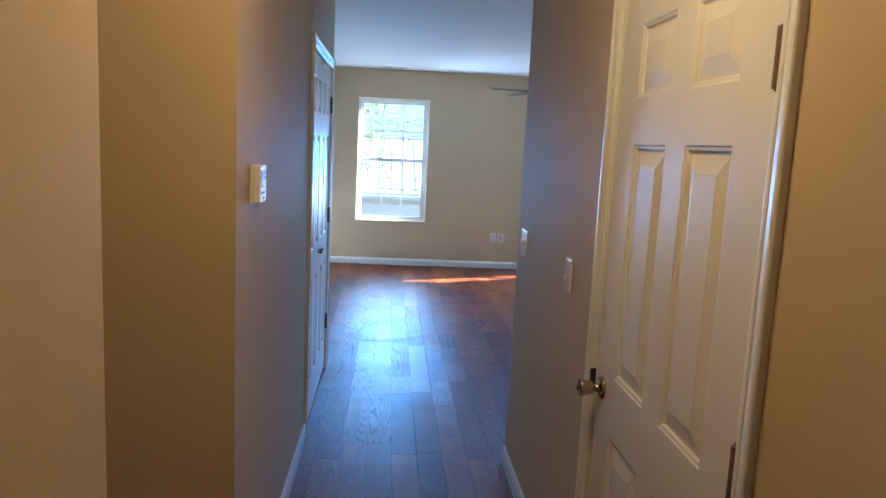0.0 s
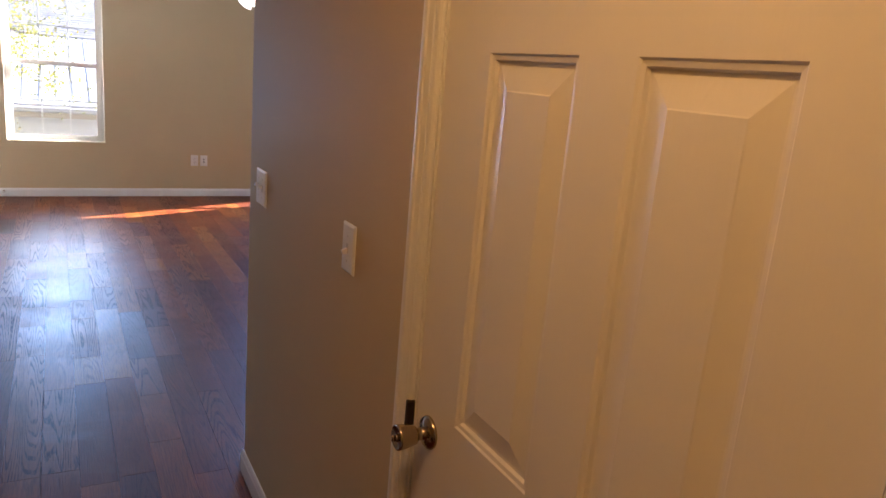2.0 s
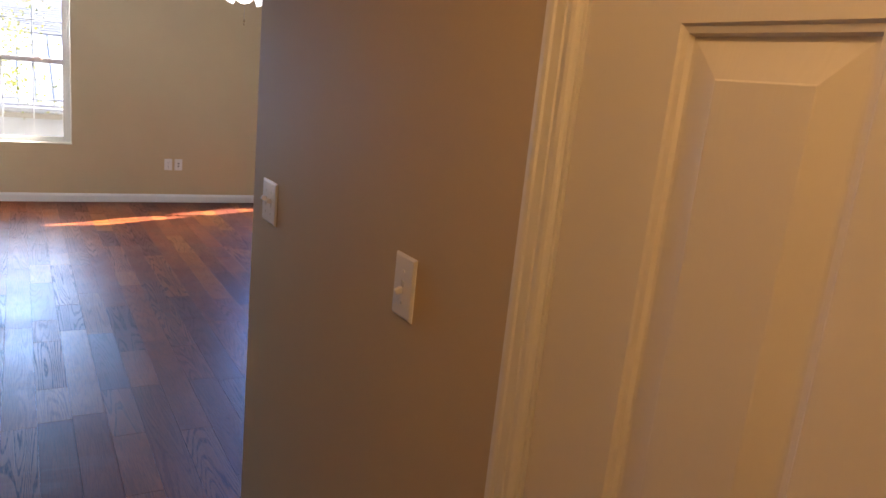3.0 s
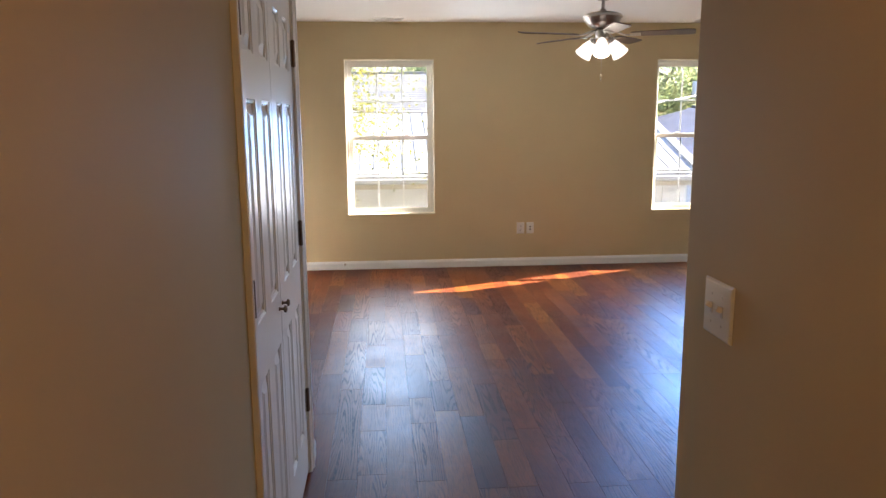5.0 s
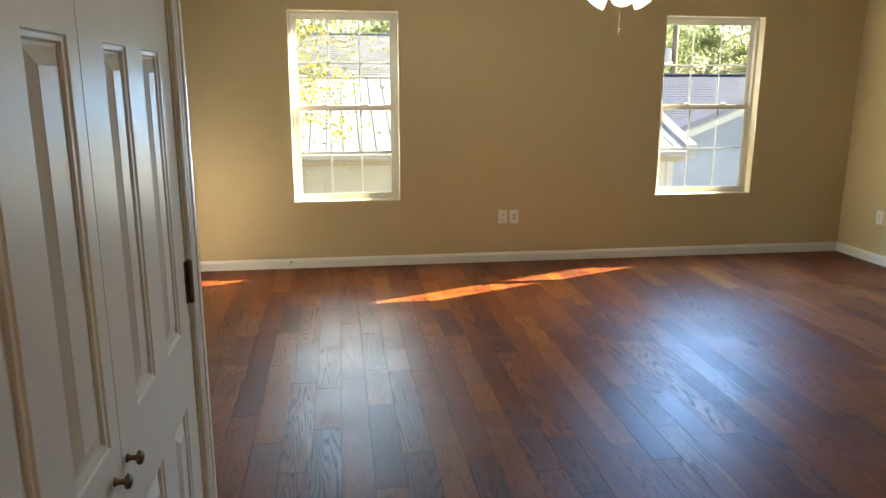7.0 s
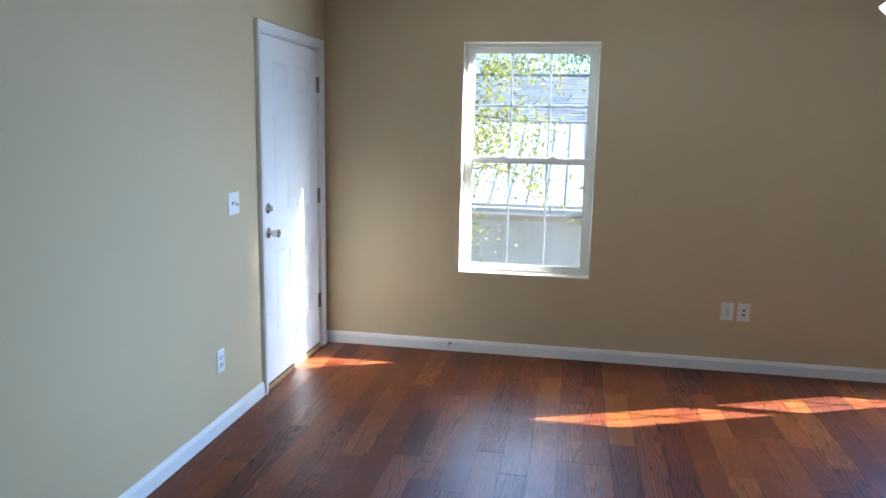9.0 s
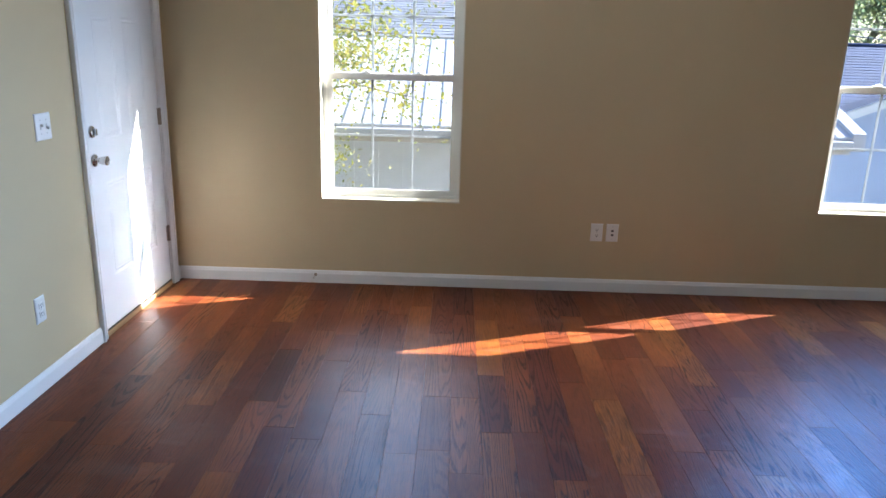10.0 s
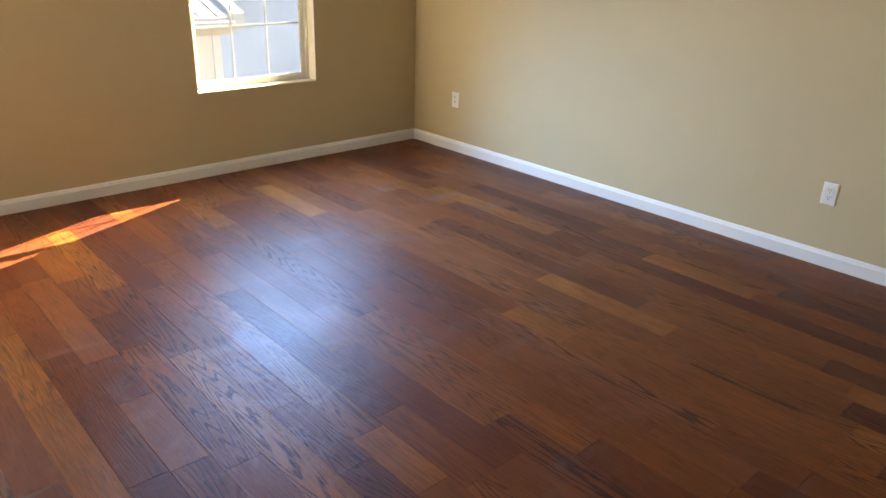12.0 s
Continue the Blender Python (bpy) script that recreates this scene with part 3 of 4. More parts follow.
def knob(parent, x, z, mat, small=False, key=False):
    """Round knob on a rose, its axis out of the door's face (-y)."""
    m = Matrix.Translation((x, 0, z)) @ Matrix.Rotation(radians(90), 4, "X")
    bm = bmesh.new()
    if small:
        lathe(bm, [(0, 0), (0.0075, 0), (0.0075, 0.002), (0.0050, 0.004), (0.0045, 0.013), (0.0060, 0.016), (0.0115, 0.0175), (0.0130, 0.0205), (0.0115, 0.0245), (0.0055, 0.0270), (0, 0.0275)], 20, m)
        return part("knob", bm, mat, parent, "small round aged bronze knob", True)
    lathe(bm, [(0, 0), (0.032, 0), (0.0328, 0.003), (0.030, 0.008), (0.018, 0.012), (0.0125, 0.014), (0.0120, 0.026), (0.0125, 0.030), (0.0180, 0.0315), (0.0192, 0.034), (0.0205, 0.042), (0.0225, 0.052), (0.0242, 0.061), (0.0248, 0.066), (0.0240, 0.0690), (0.0215, 0.0700), (0.0195, 0.0670), (0.0090, 0.0665), (0, 0.0665)], 28, m)
    k = part("knob", bm, mat, parent, "round satin nickel door knob", True)
    if key:
        b = bmesh.new()
        lathe(b, [(0, 0.0655), (0.0075, 0.0655), (0.0075, 0.0705), (0.0065, 0.0715), (0, 0.0715)], 14, m)
        box(b, x - 0.0018, -0.0785, z - 0.0065, x + 0.0018, -0.071, z + 0.0065, 0.0008)
        part("lock_button", b, mat, k, "", True)
    return k


def door_leaf(name, m, w, z0, z1, cols, rows, thick, mat, label, category="door", soft=False):
    root = empty(name, m, label, category, "", "structure")
    field = 0.042 if min(b - a for a, b in cols) < 0.17 else 0.055
    hs = [(a, b, c, d) for a, b in cols for c, d in rows]
    slab = pierced(bmesh.new(), 0, w, z0, z1, 0, thick, hs, along_x)
    part("slab", slab, mat, root)
    for a, b, c, d in hs:
        part("panel", panel_mesh(a, b, c, d, thick, 0.010, field, soft), mat, root)
    return root


ROWS6 = [(0.225, 0.806), (0.974, 1.621), (1.742, 1.930)]
ROWS_CLOSET = [(0.225, 0.806), (0.984, 1.612), (1.738, 1.930)]
# hall door
w1 = D1[1] - D1[0]
hall_door = door_leaf("door_1", pose(HR + 0.004, D1[1], 0, 0, 0, -90), w1, D1Z[0], D1Z[1], [(0.148, 0.373), (0.486, 0.711)], ROWS6, 0.035, DOOR, "closed white six-panel hall door with nickel knob")
for z in (1.765, 1.04, 0.315):
    hinge(hall_door, w1 + 0.0015, z, BRONZE)
knob(hall_door, 0.058, 0.918, NICKEL, key=True)
part("strike_plate", boxed(-0.0180, -0.0190, 0.893, -0.0040, 0.0005, 0.955, 0.0045, seg=2), DARK_METAL, hall_door, "dark metal strike plate edge")
# closet leaves
wa, wb = C_M - C_A - 0.0015, C_B - C_M - 0.0015
leaf_a = door_leaf("door_2", pose(HL - 0.004, C_A, 0, 0, 0, 90), wa, 0.018, 2.045, [(0.103, 0.246), (0.352, 0.504)], ROWS_CLOSET, 0.035, DOOR, "closed white panelled closet door, first of a pair", "closet door")
leaf_b = door_leaf("door_3", pose(HL - 0.004, C_M + 0.0015, 0, 0, 0, 90), wb, 0.018, 2.045, [(0.113, 0.245), (0.350, 0.485)], ROWS_CLOSET, 0.035, DOOR, "closed white panelled closet door, second of a pair", "closet door")
for z in (1.815, 1.085, 0.345):
    hinge(leaf_a, -0.0015, z, OLD_BRONZE)
    hinge(leaf_b, wb + 0.0015, z, OLD_BRONZE)
knob(leaf_a, wa - 0.045, 0.925, OLD_BRONZE, small=True)
knob(leaf_b, 0.024, 0.928, OLD_BRONZE, small=True)
for leaf, x in ((leaf_a, wa - 0.06), (leaf_b, 0.03)):
    part("catch", boxed(x, -0.003, 2.022, x + 0.03, 0.0, 2.044, 0.001), BRONZE, leaf, "small metal catch at the top")
# exterior door
w4 = D4[1] - D4[0]
back_door = door_leaf("door_4", pose(XL - 0.006, D4[0], 0, 0, 0, 90), w4, D4Z[0], D4Z[1], [(0.170, 0.405), (0.510, 0.745)], [(0.300, 0.815), (1.040, 1.660), (1.775, 1.935)], 0.044, STEEL_DOOR, "closed white panelled exterior door with deadbolt", "door", True)
for z in (1.84, 1.09, 0.345):
    hinge(back_door, w4 + 0.0015, z, BRONZE, 0.10)
knob(back_door, 0.07, 0.945, BRIGHT_NICKEL, key=True)
bm = lathe(bmesh.new(), [(0, 0), (0.031, 0), (0.0315, 0.004), (0.027, 0.010), (0.015, 0.013), (0, 0.013)], 24, Matrix.Translation((0.07, 0, 1.09)) @ Matrix.Rotation(radians(90), 4, "X"))
bolt = part("deadbolt", bm, BRIGHT_NICKEL, back_door, "round nickel deadbolt with thumb turn", True)
part("thumb_turn", boxed(0.065, -0.030, 1.072, 0.075, -0.012, 1.108, 0.003), BRIGHT_NICKEL, bolt)
# near-black strip that paints the shade in the gap above the threshold
part("gap_shade", boxed(0.0, -0.004, 0.027, w4, 0.001, 0.034), SLOT, back_door, "dark strip for the shade in the gap under the door")

# ---------------------------------------------------------------- windows
FY = YB + 0.088          # inner face of the vinyl frame


def window(name, x0, x1):
    root = empty(name, pose(0, 0, 0), "white vinyl single-hung window with grids, closed", "window", "", "structure")
    # painted returns, a little proud of the rough opening
    t = 0.006
    bm = bmesh.new()
    box(bm, x0, YB - 0.001, WZ0, x0 + t, YB + OUT, WZ1)
    box(bm, x1 - t, YB - 0.001, WZ0, x1, YB + OUT, WZ1)
    box(bm, x0 + t, YB - 0.001, WZ1 - t, x1 - t, YB + OUT, WZ1)
    part("window_return", bm, RETURN, root, "cream painted window return")
    part("window_sill", boxed(x0 + t, YB - 0.003, WZ0 + 0.0005, x1 - t, YB + OUT, WZ0 + 0.010, 0.002), RETURN, root, "cream painted flat sill")
    a, b, c, d = x0 + t, x1 - t, WZ0 + 0.010, WZ1 - t
    bm = pierced(bmesh.new(), a, b, c, d, FY, FY + 0.070, [(a + 0.024, b - 0.024, c + 0.016, d - 0.026)], along_x)
    frame_ob = part("window_frame", bm, VINYL, root)
    # track ribs of the frame on both sides
    for xx in (a + 0.024, b - 0.028):
        part("track", boxed(xx, FY + 0.030, c + 0.030, xx + 0.004, FY + 0.036, d - 0.030), VINYL, frame_ob)
    a, b, c, d = a + 0.024, b - 0.024, c + 0.016, d - 0.026
    mid = 1.360

    def sash(y, lo, hi, side_rail, bottom, top_rail, nm):
        h = (a + 0.002 + side_rail, b - 0.002 - side_rail, lo + bottom, hi - top_rail)
        s = part(nm, pierced(bmesh.new(), a + 0.002, b - 0.002, lo, hi, y, y + 0.026, [h], along_x), VINYL, root)
        bead = 0.006
        part("glazing_bead", pierced(bmesh.new(), h[0], h[1], h[2], h[3], y + 0.004, y + 0.010, [(h[0] + bead, h[1] - bead, h[2] + bead, h[3] - bead)], along_x), VINYL, s)
        pane = part("pane", boxed(h[0], y + 0.0100, h[2], h[1], y + 0.0130, h[3]), GLASS, s, "clear window glass")
        pane.visible_shadow = False
        for i in (1, 2):
            gx = h[0] + (h[1] - h[0]) * i / 3
            part("muntin", boxed(gx - 0.008, y + 0.0135, h[2], gx + 0.008, y + 0.0185, h[3], 0.001), GRID, s, "flat white grid bar")
        gz = (h[2] + h[3]) / 2
        part("muntin", boxed(h[0], y + 0.0137, gz - 0.008, h[1], y + 0.0187, gz + 0.008, 0.001), GRID, s, "flat white grid bar")
        return s

    lower = sash(FY + 0.004, c, mid + 0.016, 0.032, 0.030, 0.034, "lower_sash")
    sash(FY + 0.034, mid - 0.014, d, 0.030, 0.028, 0.030, "upper_sash")
    for f in (0.30, 0.70):
        xx = a + (b - a) * f
        bm = bmesh.new()
        box(bm, xx - 0.030, FY + 0.002, mid + 0.016, xx + 0.030, FY + 0.030, mid + 0.026, 0.003)
        lathe(bm, [(0, 0), (0.013, 0), (0.013, 0.008), (0.010, 0.012), (0, 0.012)], 14, Matrix.Translation((xx, FY + 0.016, mid + 0.026)))
        box(bm, xx - 0.005, FY - 0.006, mid + 0.028, xx + 0.022, FY + 0.012, mid + 0.035, 0.002)
        part("sash_lock", bm, VINYL, lower, "white cam lock")
    return root


window("window_1", *WIN[0])
window("window_2", *WIN[1])

# ---------------------------------------------------------------- electrical plates and controls


def plate(name, m, w, label, category, group=""):
    """A wall plate, local x along the wall, z up, its face towards -y."""
    root = empty(name, m, label, category, group)
    h = 0.119
    bm = bmesh.new()
    rings = [(0, 0), (0.0, -0.0022), (0.004, -0.0055), (0.007, -0.006)]
    rows = [[bm.verts.new(c) for c in ((-w / 2 + o, y, -h / 2 + o), (w / 2 - o, y, -h / 2 + o), (w / 2 - o, y, h / 2 - o), (-w / 2 + o, y, h / 2 - o))] for o, y in rings]
    for a, b in zip(rows, rows[1:]):
        for i in range(4):
            j = (i + 1) % 4
            bm.faces.new((a[i], a[j], b[j], b[i]))
    bm.faces.new(rows[-1])
    bm.faces.new(rows[0][::-1])
    part("cover_plate", bm, PLASTIC, root)
    return root


def screw(root, x, z):
    part("screw", lathe(bmesh.new(), [(0, 0), (0.0034, 0), (0.003, 0.0012), (0, 0.0016)], 10, Matrix.Translation((x, -0.0058, z)) @ Matrix.Rotation(radians(90), 4, "X")), PLASTIC_DIM, root)


def duplex(m, label, group="wall outlets"):
    root = plate("duplex_outlet", m, 0.078, label, "outlet", group)
    for dz in (0.0195, -0.0195):
        bm = bmesh.new()
        box(bm, -0.0165, -0.0085, dz - 0.0135, 0.0165, -0.0055, dz + 0.0135, 0.004, 2)
        r = part("receptacle", bm, PLASTIC, root)
        for sx in (-0.0064, 0.0064):
            part("slot", boxed(sx - 0.0016, -0.0089, dz - 0.001, sx + 0.0016, -0.0080, dz + 0.0085), SLOT, r)
        part("slot", boxed(-0.0030, -0.0089, dz - 0.0095, 0.0030, -0.0080, dz - 0.0045), SLOT, r)
    screw(root, 0, 0)
    return root


def jack_plate(m, label):
    root = plate("jack_plate", m, 0.078, label, "jack plate", "wall outlets")
    for dz in (0.014, -0.014):
        part("jack", boxed(-0.008, -0.0095, dz - 0.006, 0.008, -0.0055, dz + 0.006, 0.001), SLOT, root, "dark socket of the jack")
    for dz in (0.042, -0.042):
        screw(root, 0, dz)
    return root


def switch(m, gangs, label, ups):
    w = 0.078 + 0.046 * (gangs - 1)
    root = plate("light_switch", m, w, label, "light switch", "light switches")
    for i in range(gangs):
        x = (i - (gangs - 1) / 2) * 0.046
        part("collar", boxed(x - 0.0055, -0.0075, -0.0125, x + 0.0055, -0.0055, 0.0125, 0.0008), PLASTIC_DIM, root)
        bm = bmesh.new()
        box(bm, -0.0042, -0.0150, -0.0060, 0.0042, 0.0, 0.0060, 0.0015)
        bmesh.ops.transform(bm, matrix=Matrix.Translation((x, -0.0062, 0.003 * ups[i])) @ Matrix.Rotation(radians(28 * -ups[i]), 4, "X"), verts=bm.verts)
        part("toggle", bm, PLASTIC, root)
        for dz in (0.030, -0.030):
            screw(root, x, dz)
    return root


RIGHT, LEFT = -90, 90       # plates on walls that face -x and +x
switch(pose(HR, 3.605, 1.160, 0, 0, RIGHT), 2, "white two-gang toggle switch plate on the beige wall", (1, 1))
switch(pose(HR, 2.758, 1.163, 0, 0, RIGHT), 1, "white single toggle switch plate on the beige wall", (-1,))
switch(pose(XL, 8.256, 1.164, 0, 0, LEFT), 2, "white two-gang toggle switch plate beside the exterior door", (1, -1))
duplex(pose(1.391, YB, 0.406), "white duplex outlet low on the window wall")
jack_plate(pose(1.493, YB, 0.406), "white jack plate beside the duplex outlet")
duplex(pose(XL, 8.060, 0.372, 0, 0, LEFT), "white duplex outlet low on the wall by the door")
duplex(pose(XR, 9.165, 0.410, 0, 0, RIGHT), "white duplex outlet low on the east wall")
duplex(pose(XR, 6.297, 0.392, 0, 0, RIGHT), "white duplex outlet low on the plain wall")

# thermostat
th = empty("thermostat", pose(HL, 2.535, 1.452, 0, 0, LEFT), "white wall thermostat with grey display", "thermostat")
part("back_plate", boxed(-0.056, -0.006, -0.058, 0.056, 0, 0.058, 0.002), PLASTIC, th)
part("body", boxed(-0.052, -0.030, -0.055, 0.052, -0.006, 0.055, 0.004, 2), PLASTIC, th)
part("display", boxed(-0.040, -0.0308, -0.012, -0.014, -0.0295, 0.042), SCREEN, th, "tall grey display window")
for z in (0.034, 0.018):
    part("button", boxed(0.014, -0.0325, z - 0.005, 0.034, -0.0295, z + 0.005, 0.001), PLASTIC_DIM, th)
for x in (-0.020, 0.012):
    groove = part("slider_slot", boxed(x - 0.013, -0.0303, -0.029, x + 0.013, -0.0295, -0.023), SLOT, th, "dark slider slot")
    part("slider", boxed(x - 0.006, -0.0330, -0.030, x + 0.002, -0.0295, -0.022, 0.001), PLASTIC_DIM, groove)
part("badge", boxed(-0.006, -0.0312, -0.049, 0.006, -0.0295, -0.038, 0.001), SCREEN, th, "small grey square badge")

# door stop screwed into the baseboard
ds = empty("door_stop", pose(-0.462, YB - BB_T + 0.002, 0.058), "small metal spring door stop on the baseboard", "door stop")
mm = Matrix.Rotation(radians(90), 4, "X")
part("base", lathe(bmesh.new(), [(0, 0), (0.011, 0), (0.011, 0.003), (0.006, 0.007), (0, 0.007)], 14, mm), BRONZE, ds, "", True)
coil = [(0.0055 * math.cos(t * 0.9), -0.006 - 0.0009 * t, 0.0055 * math.sin(t * 0.9)) for t in range(60)]
part("spring", tube(bmesh.new(), coil, [0.0012] * len(coil), 5), BRONZE, ds, "", True)
part("tip", lathe(bmesh.new(), [(0, 0.056), (0.008, 0.056), (0.0085, 0.066), (0.006, 0.070), (0, 0.070)], 14, mm), RUBBER, ds, "pale rubber tip", True)

# ---------------------------------------------------------------- ceiling: registers, fan, hall lamp


def register(x, y, w, d):
    root = empty("ceiling_vent", pose(x, y, TOP), "white slatted ceiling air register", "vent", "ceiling registers")
    part("frame", pierced(bmesh.new(), -w / 2, w / 2, -d / 2, d / 2, -0.008, -0.0005, [(-w / 2 + 0.022, w / 2 - 0.022, -d / 2 + 0.022, d / 2 - 0.022)], lambda u, v, k: (u, v, k)), TRIM, root)
    part("backing", boxed(-w / 2 + 0.022, -d / 2 + 0.022, -0.0025, w / 2 - 0.022, d / 2 - 0.022, -0.0008), SLOT, root)
    n = 5
    for i in range(n):
        v = -d / 2 + 0.022 + (d - 0.044) * (i + 0.5) / n
        bm = boxed(-w / 2 + 0.022, -0.006, -0.001, w / 2 - 0.022, 0.006, 0.001)
        bmesh.ops.transform(bm, matrix=Matrix.Translation((0, v, -0.007)) @ Matrix.Rotation(radians(35), 4, "X"), verts=bm.verts)
        part("slat", bm, TRIM, root)
    return root


register(0.03, 9.435, 0.31, 0.14)
register(3.25, 9.435, 0.31, 0.14)

FX, FYC = 1.640, 7.780
fan = empty("ceiling_fan", pose(FX, FYC, TOP), "brushed nickel five-blade ceiling fan with three lit shades", "ceiling fan")
part("canopy", lathe(bmesh.new(), [(0, 0), (0.066, 0), (0.068, -0.006), (0.064, -0.030), (0.050, -0.062), (0.040, -0.078), (0.018, -0.082), (0, -0.082)], 32), FAN_METAL, fan, "", True)
part("downrod", lathe(bmesh.new(), [(0, -0.078), (0.0135, -0.078), (0.0135, -0.160), (0, -0.160)], 16), FAN_METAL, fan, "", True)
motor = part("motor_housing", lathe(bmesh.new(), [(0, -0.140), (0.022, -0.140), (0.026, -0.156), (0.060, -0.160), (0.118, -0.172), (0.143, -0.186), (0.147, -0.200), (0.144, -0.208), (0.138, -0.212), (0.128, -0.236), (0.108, -0.262), (0.084, -0.276), (0.060, -0.282), (0, -0.282)], 40), FAN_METAL, fan, "", True)
part("band", lathe(bmesh.new(), [(0.1475, -0.197), (0.149, -0.199), (0.149, -0.205), (0.1465, -0.207)], 40), FAN_METAL, motor, "", True)
part("switch_housing", lathe(bmesh.new(), [(0, -0.280), (0.034, -0.280), (0.050, -0.290), (0.052, -0.300), (0.052, -0.345), (0.046, -0.356), (0.020, -0.362), (0, -0.362)], 28), FAN_METAL, fan, "", True)
BLADE_ANGLES = [-95 + 72 * i for i in range(5)]
for ang in BLADE_ANGLES:
    rot = Matrix.Rotation(radians(ang), 4, "Z")
    pitch = Matrix.Rotation(radians(-11), 4, "X")
    n = 12
    bm = bmesh.new()
    outline = []
    for i in range(n + 1):
        s = i / n
        x = 0.215 + (0.675 - 0.215) * s
        half = 0.050 + 0.016 * s
        if i == 0:
            half *= 0.78
        if i == n:
            half *= 0.80
        outline.append((x, half))
    ring = [(x, -h) for x, h in outline] + [(x, h) for x, h in reversed(outline)]
    up = [bm.verts.new(rot @ Matrix.Translation((0, 0, -0.330)) @ pitch @ Vector((x, y, 0.003))) for x, y in ring]
    lo = [bm.verts.new(rot @ Matrix.Translation((0, 0, -0.330)) @ pitch @ Vector((x, y, -0.003))) for x, y in ring]
    bm.faces.new(up)
    bm.faces.new(lo[::-1])
    for i in range(len(ring)):
        j = (i + 1) % len(ring)
        bm.faces.new((up[i], up[j], lo[j], lo[i]))
    blade = part("blade", bm, BLADE, fan, "dark grey-brown fan blade")
    bm = bmesh.new()
    pts = [(0.055, 0, -0.296), (0.110, 0, -0.312), (0.165, 0, -0.334), (0.210, 0, -0.337)]
    for sgn in (-1, 1):
        tube(bm, [rot @ Vector((x, sgn * (0.012 + 0.10 * max(0, x - 0.12)), z)) for x, y, z in pts], [0.006, 0.006, 0.0055, 0.005], 8)
    b2 = boxed(0.205, -0.036, -0.0075, 0.285, 0.036, -0.0035, 0.001)
    bmesh.ops.transform(b2, matrix=rot @ Matrix.Translation((0, 0, -0.330)) @ pitch, verts=b2.verts)
    iron = part("blade_iron", bm, FAN_METAL, blade, "nickel bracket", True)
    part("iron_plate", b2, FAN_METAL, blade, "nickel bracket plate")
for ang in (-107, 13, 133):
    rot = Matrix.Rotation(radians(ang), 4, "Z")
    arm = tube(bmesh.new(), [rot @ Vector(p) for p in ((0.030, 0, -0.345), (0.055, 0, -0.350), (0.075, 0, -0.362))], [0.009, 0.009, 0.014], 10)
    arm_ob = part("lamp_arm", arm, FAN_METAL, fan, "nickel lamp arm", True)
    tilt = rot @ Matrix.Translation((0.072, 0, -0.358)) @ Matrix.Rotation(radians(180 - 40), 4, "Y")
    part("shade_fitter", lathe(bmesh.new(), [(0, 0), (0.024, 0), (0.029, 0.006), (0.029, 0.020), (0.026, 0.022), (0, 0.022)], 20, tilt), FAN_METAL, arm_ob, "", True)
    shade = lathe(bmesh.new(), [(0.0240, 0.0160), (0.0280, 0.0280), (0.0385, 0.0508), (0.0492, 0.0868), (0.0599, 0.1228), (0.0658, 0.1468), (0.0626, 0.1468), (0.0567, 0.1228), (0.0460, 0.0868), (0.0353, 0.0508), (0.0250, 0.0280), (0.0210, 0.0160)], 28, tilt)
    shade_ob = part("shade", shade, GLOBE, arm_ob, "frosted white glass shade, lit", True)
    part("bulb", lathe(bmesh.new(), [(0, 0.022), (0.013, 0.024), (0.014, 0.040), (0.024, 0.060), (0.029, 0.078), (0.025, 0.096), (0.012, 0.106), (0, 0.108)], 18, tilt), GLOBE, shade_ob, "lit round bulb", True)
    spot = bpy.data.lights.new("fan_bulb", "POINT")
    spot.energy = 0.31
    spot.color = (1.0, 0.93, 0.82)
    spot.shadow_soft_size = 0.05
    lamp = new("fan_bulb_light", spot)
    lamp.matrix_world = fan.matrix_world @ tilt @ Matrix.Translation((0, 0, 0.18))
chain = bmesh.new()
for i in range(50):
    z = -0.362 - 0.0052 * i
    lathe(chain, [(0, z), (0.0021, z - 0.0013), (0.0021, z - 0.0035), (0, z - 0.0050)], 6)
pull = part("pull_chain", chain, FAN_METAL, fan, "thin beaded pull chain", True)
part("fob", lathe(bmesh.new(), [(0, -0.618), (0.003, -0.620), (0.0065, -0.630), (0.006, -0.642), (0.003, -0.650), (0.0035, -0.656), (0.0055, -0.662), (0.004, -0.670), (0, -0.673)], 12), NICKEL, pull, "small turned nickel fob", True)

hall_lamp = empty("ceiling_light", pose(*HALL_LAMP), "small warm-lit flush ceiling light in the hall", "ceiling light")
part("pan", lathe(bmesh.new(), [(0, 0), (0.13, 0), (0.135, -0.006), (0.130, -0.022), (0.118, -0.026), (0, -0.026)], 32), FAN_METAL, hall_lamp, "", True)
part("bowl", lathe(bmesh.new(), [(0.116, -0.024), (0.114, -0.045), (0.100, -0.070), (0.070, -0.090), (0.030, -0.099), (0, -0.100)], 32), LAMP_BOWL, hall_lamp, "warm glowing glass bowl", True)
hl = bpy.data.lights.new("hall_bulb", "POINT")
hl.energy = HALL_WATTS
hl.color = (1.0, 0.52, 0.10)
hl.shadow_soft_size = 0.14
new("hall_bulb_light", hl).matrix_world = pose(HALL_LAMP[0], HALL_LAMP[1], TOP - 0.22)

# ---------------------------------------------------------------- outside
GROUND = -2.4
structure("ground", boxed(-400, YB + OUT, GROUND - 0.2, 400, 800, GROUND), YARD, "pale concrete yard between the houses", "ground")

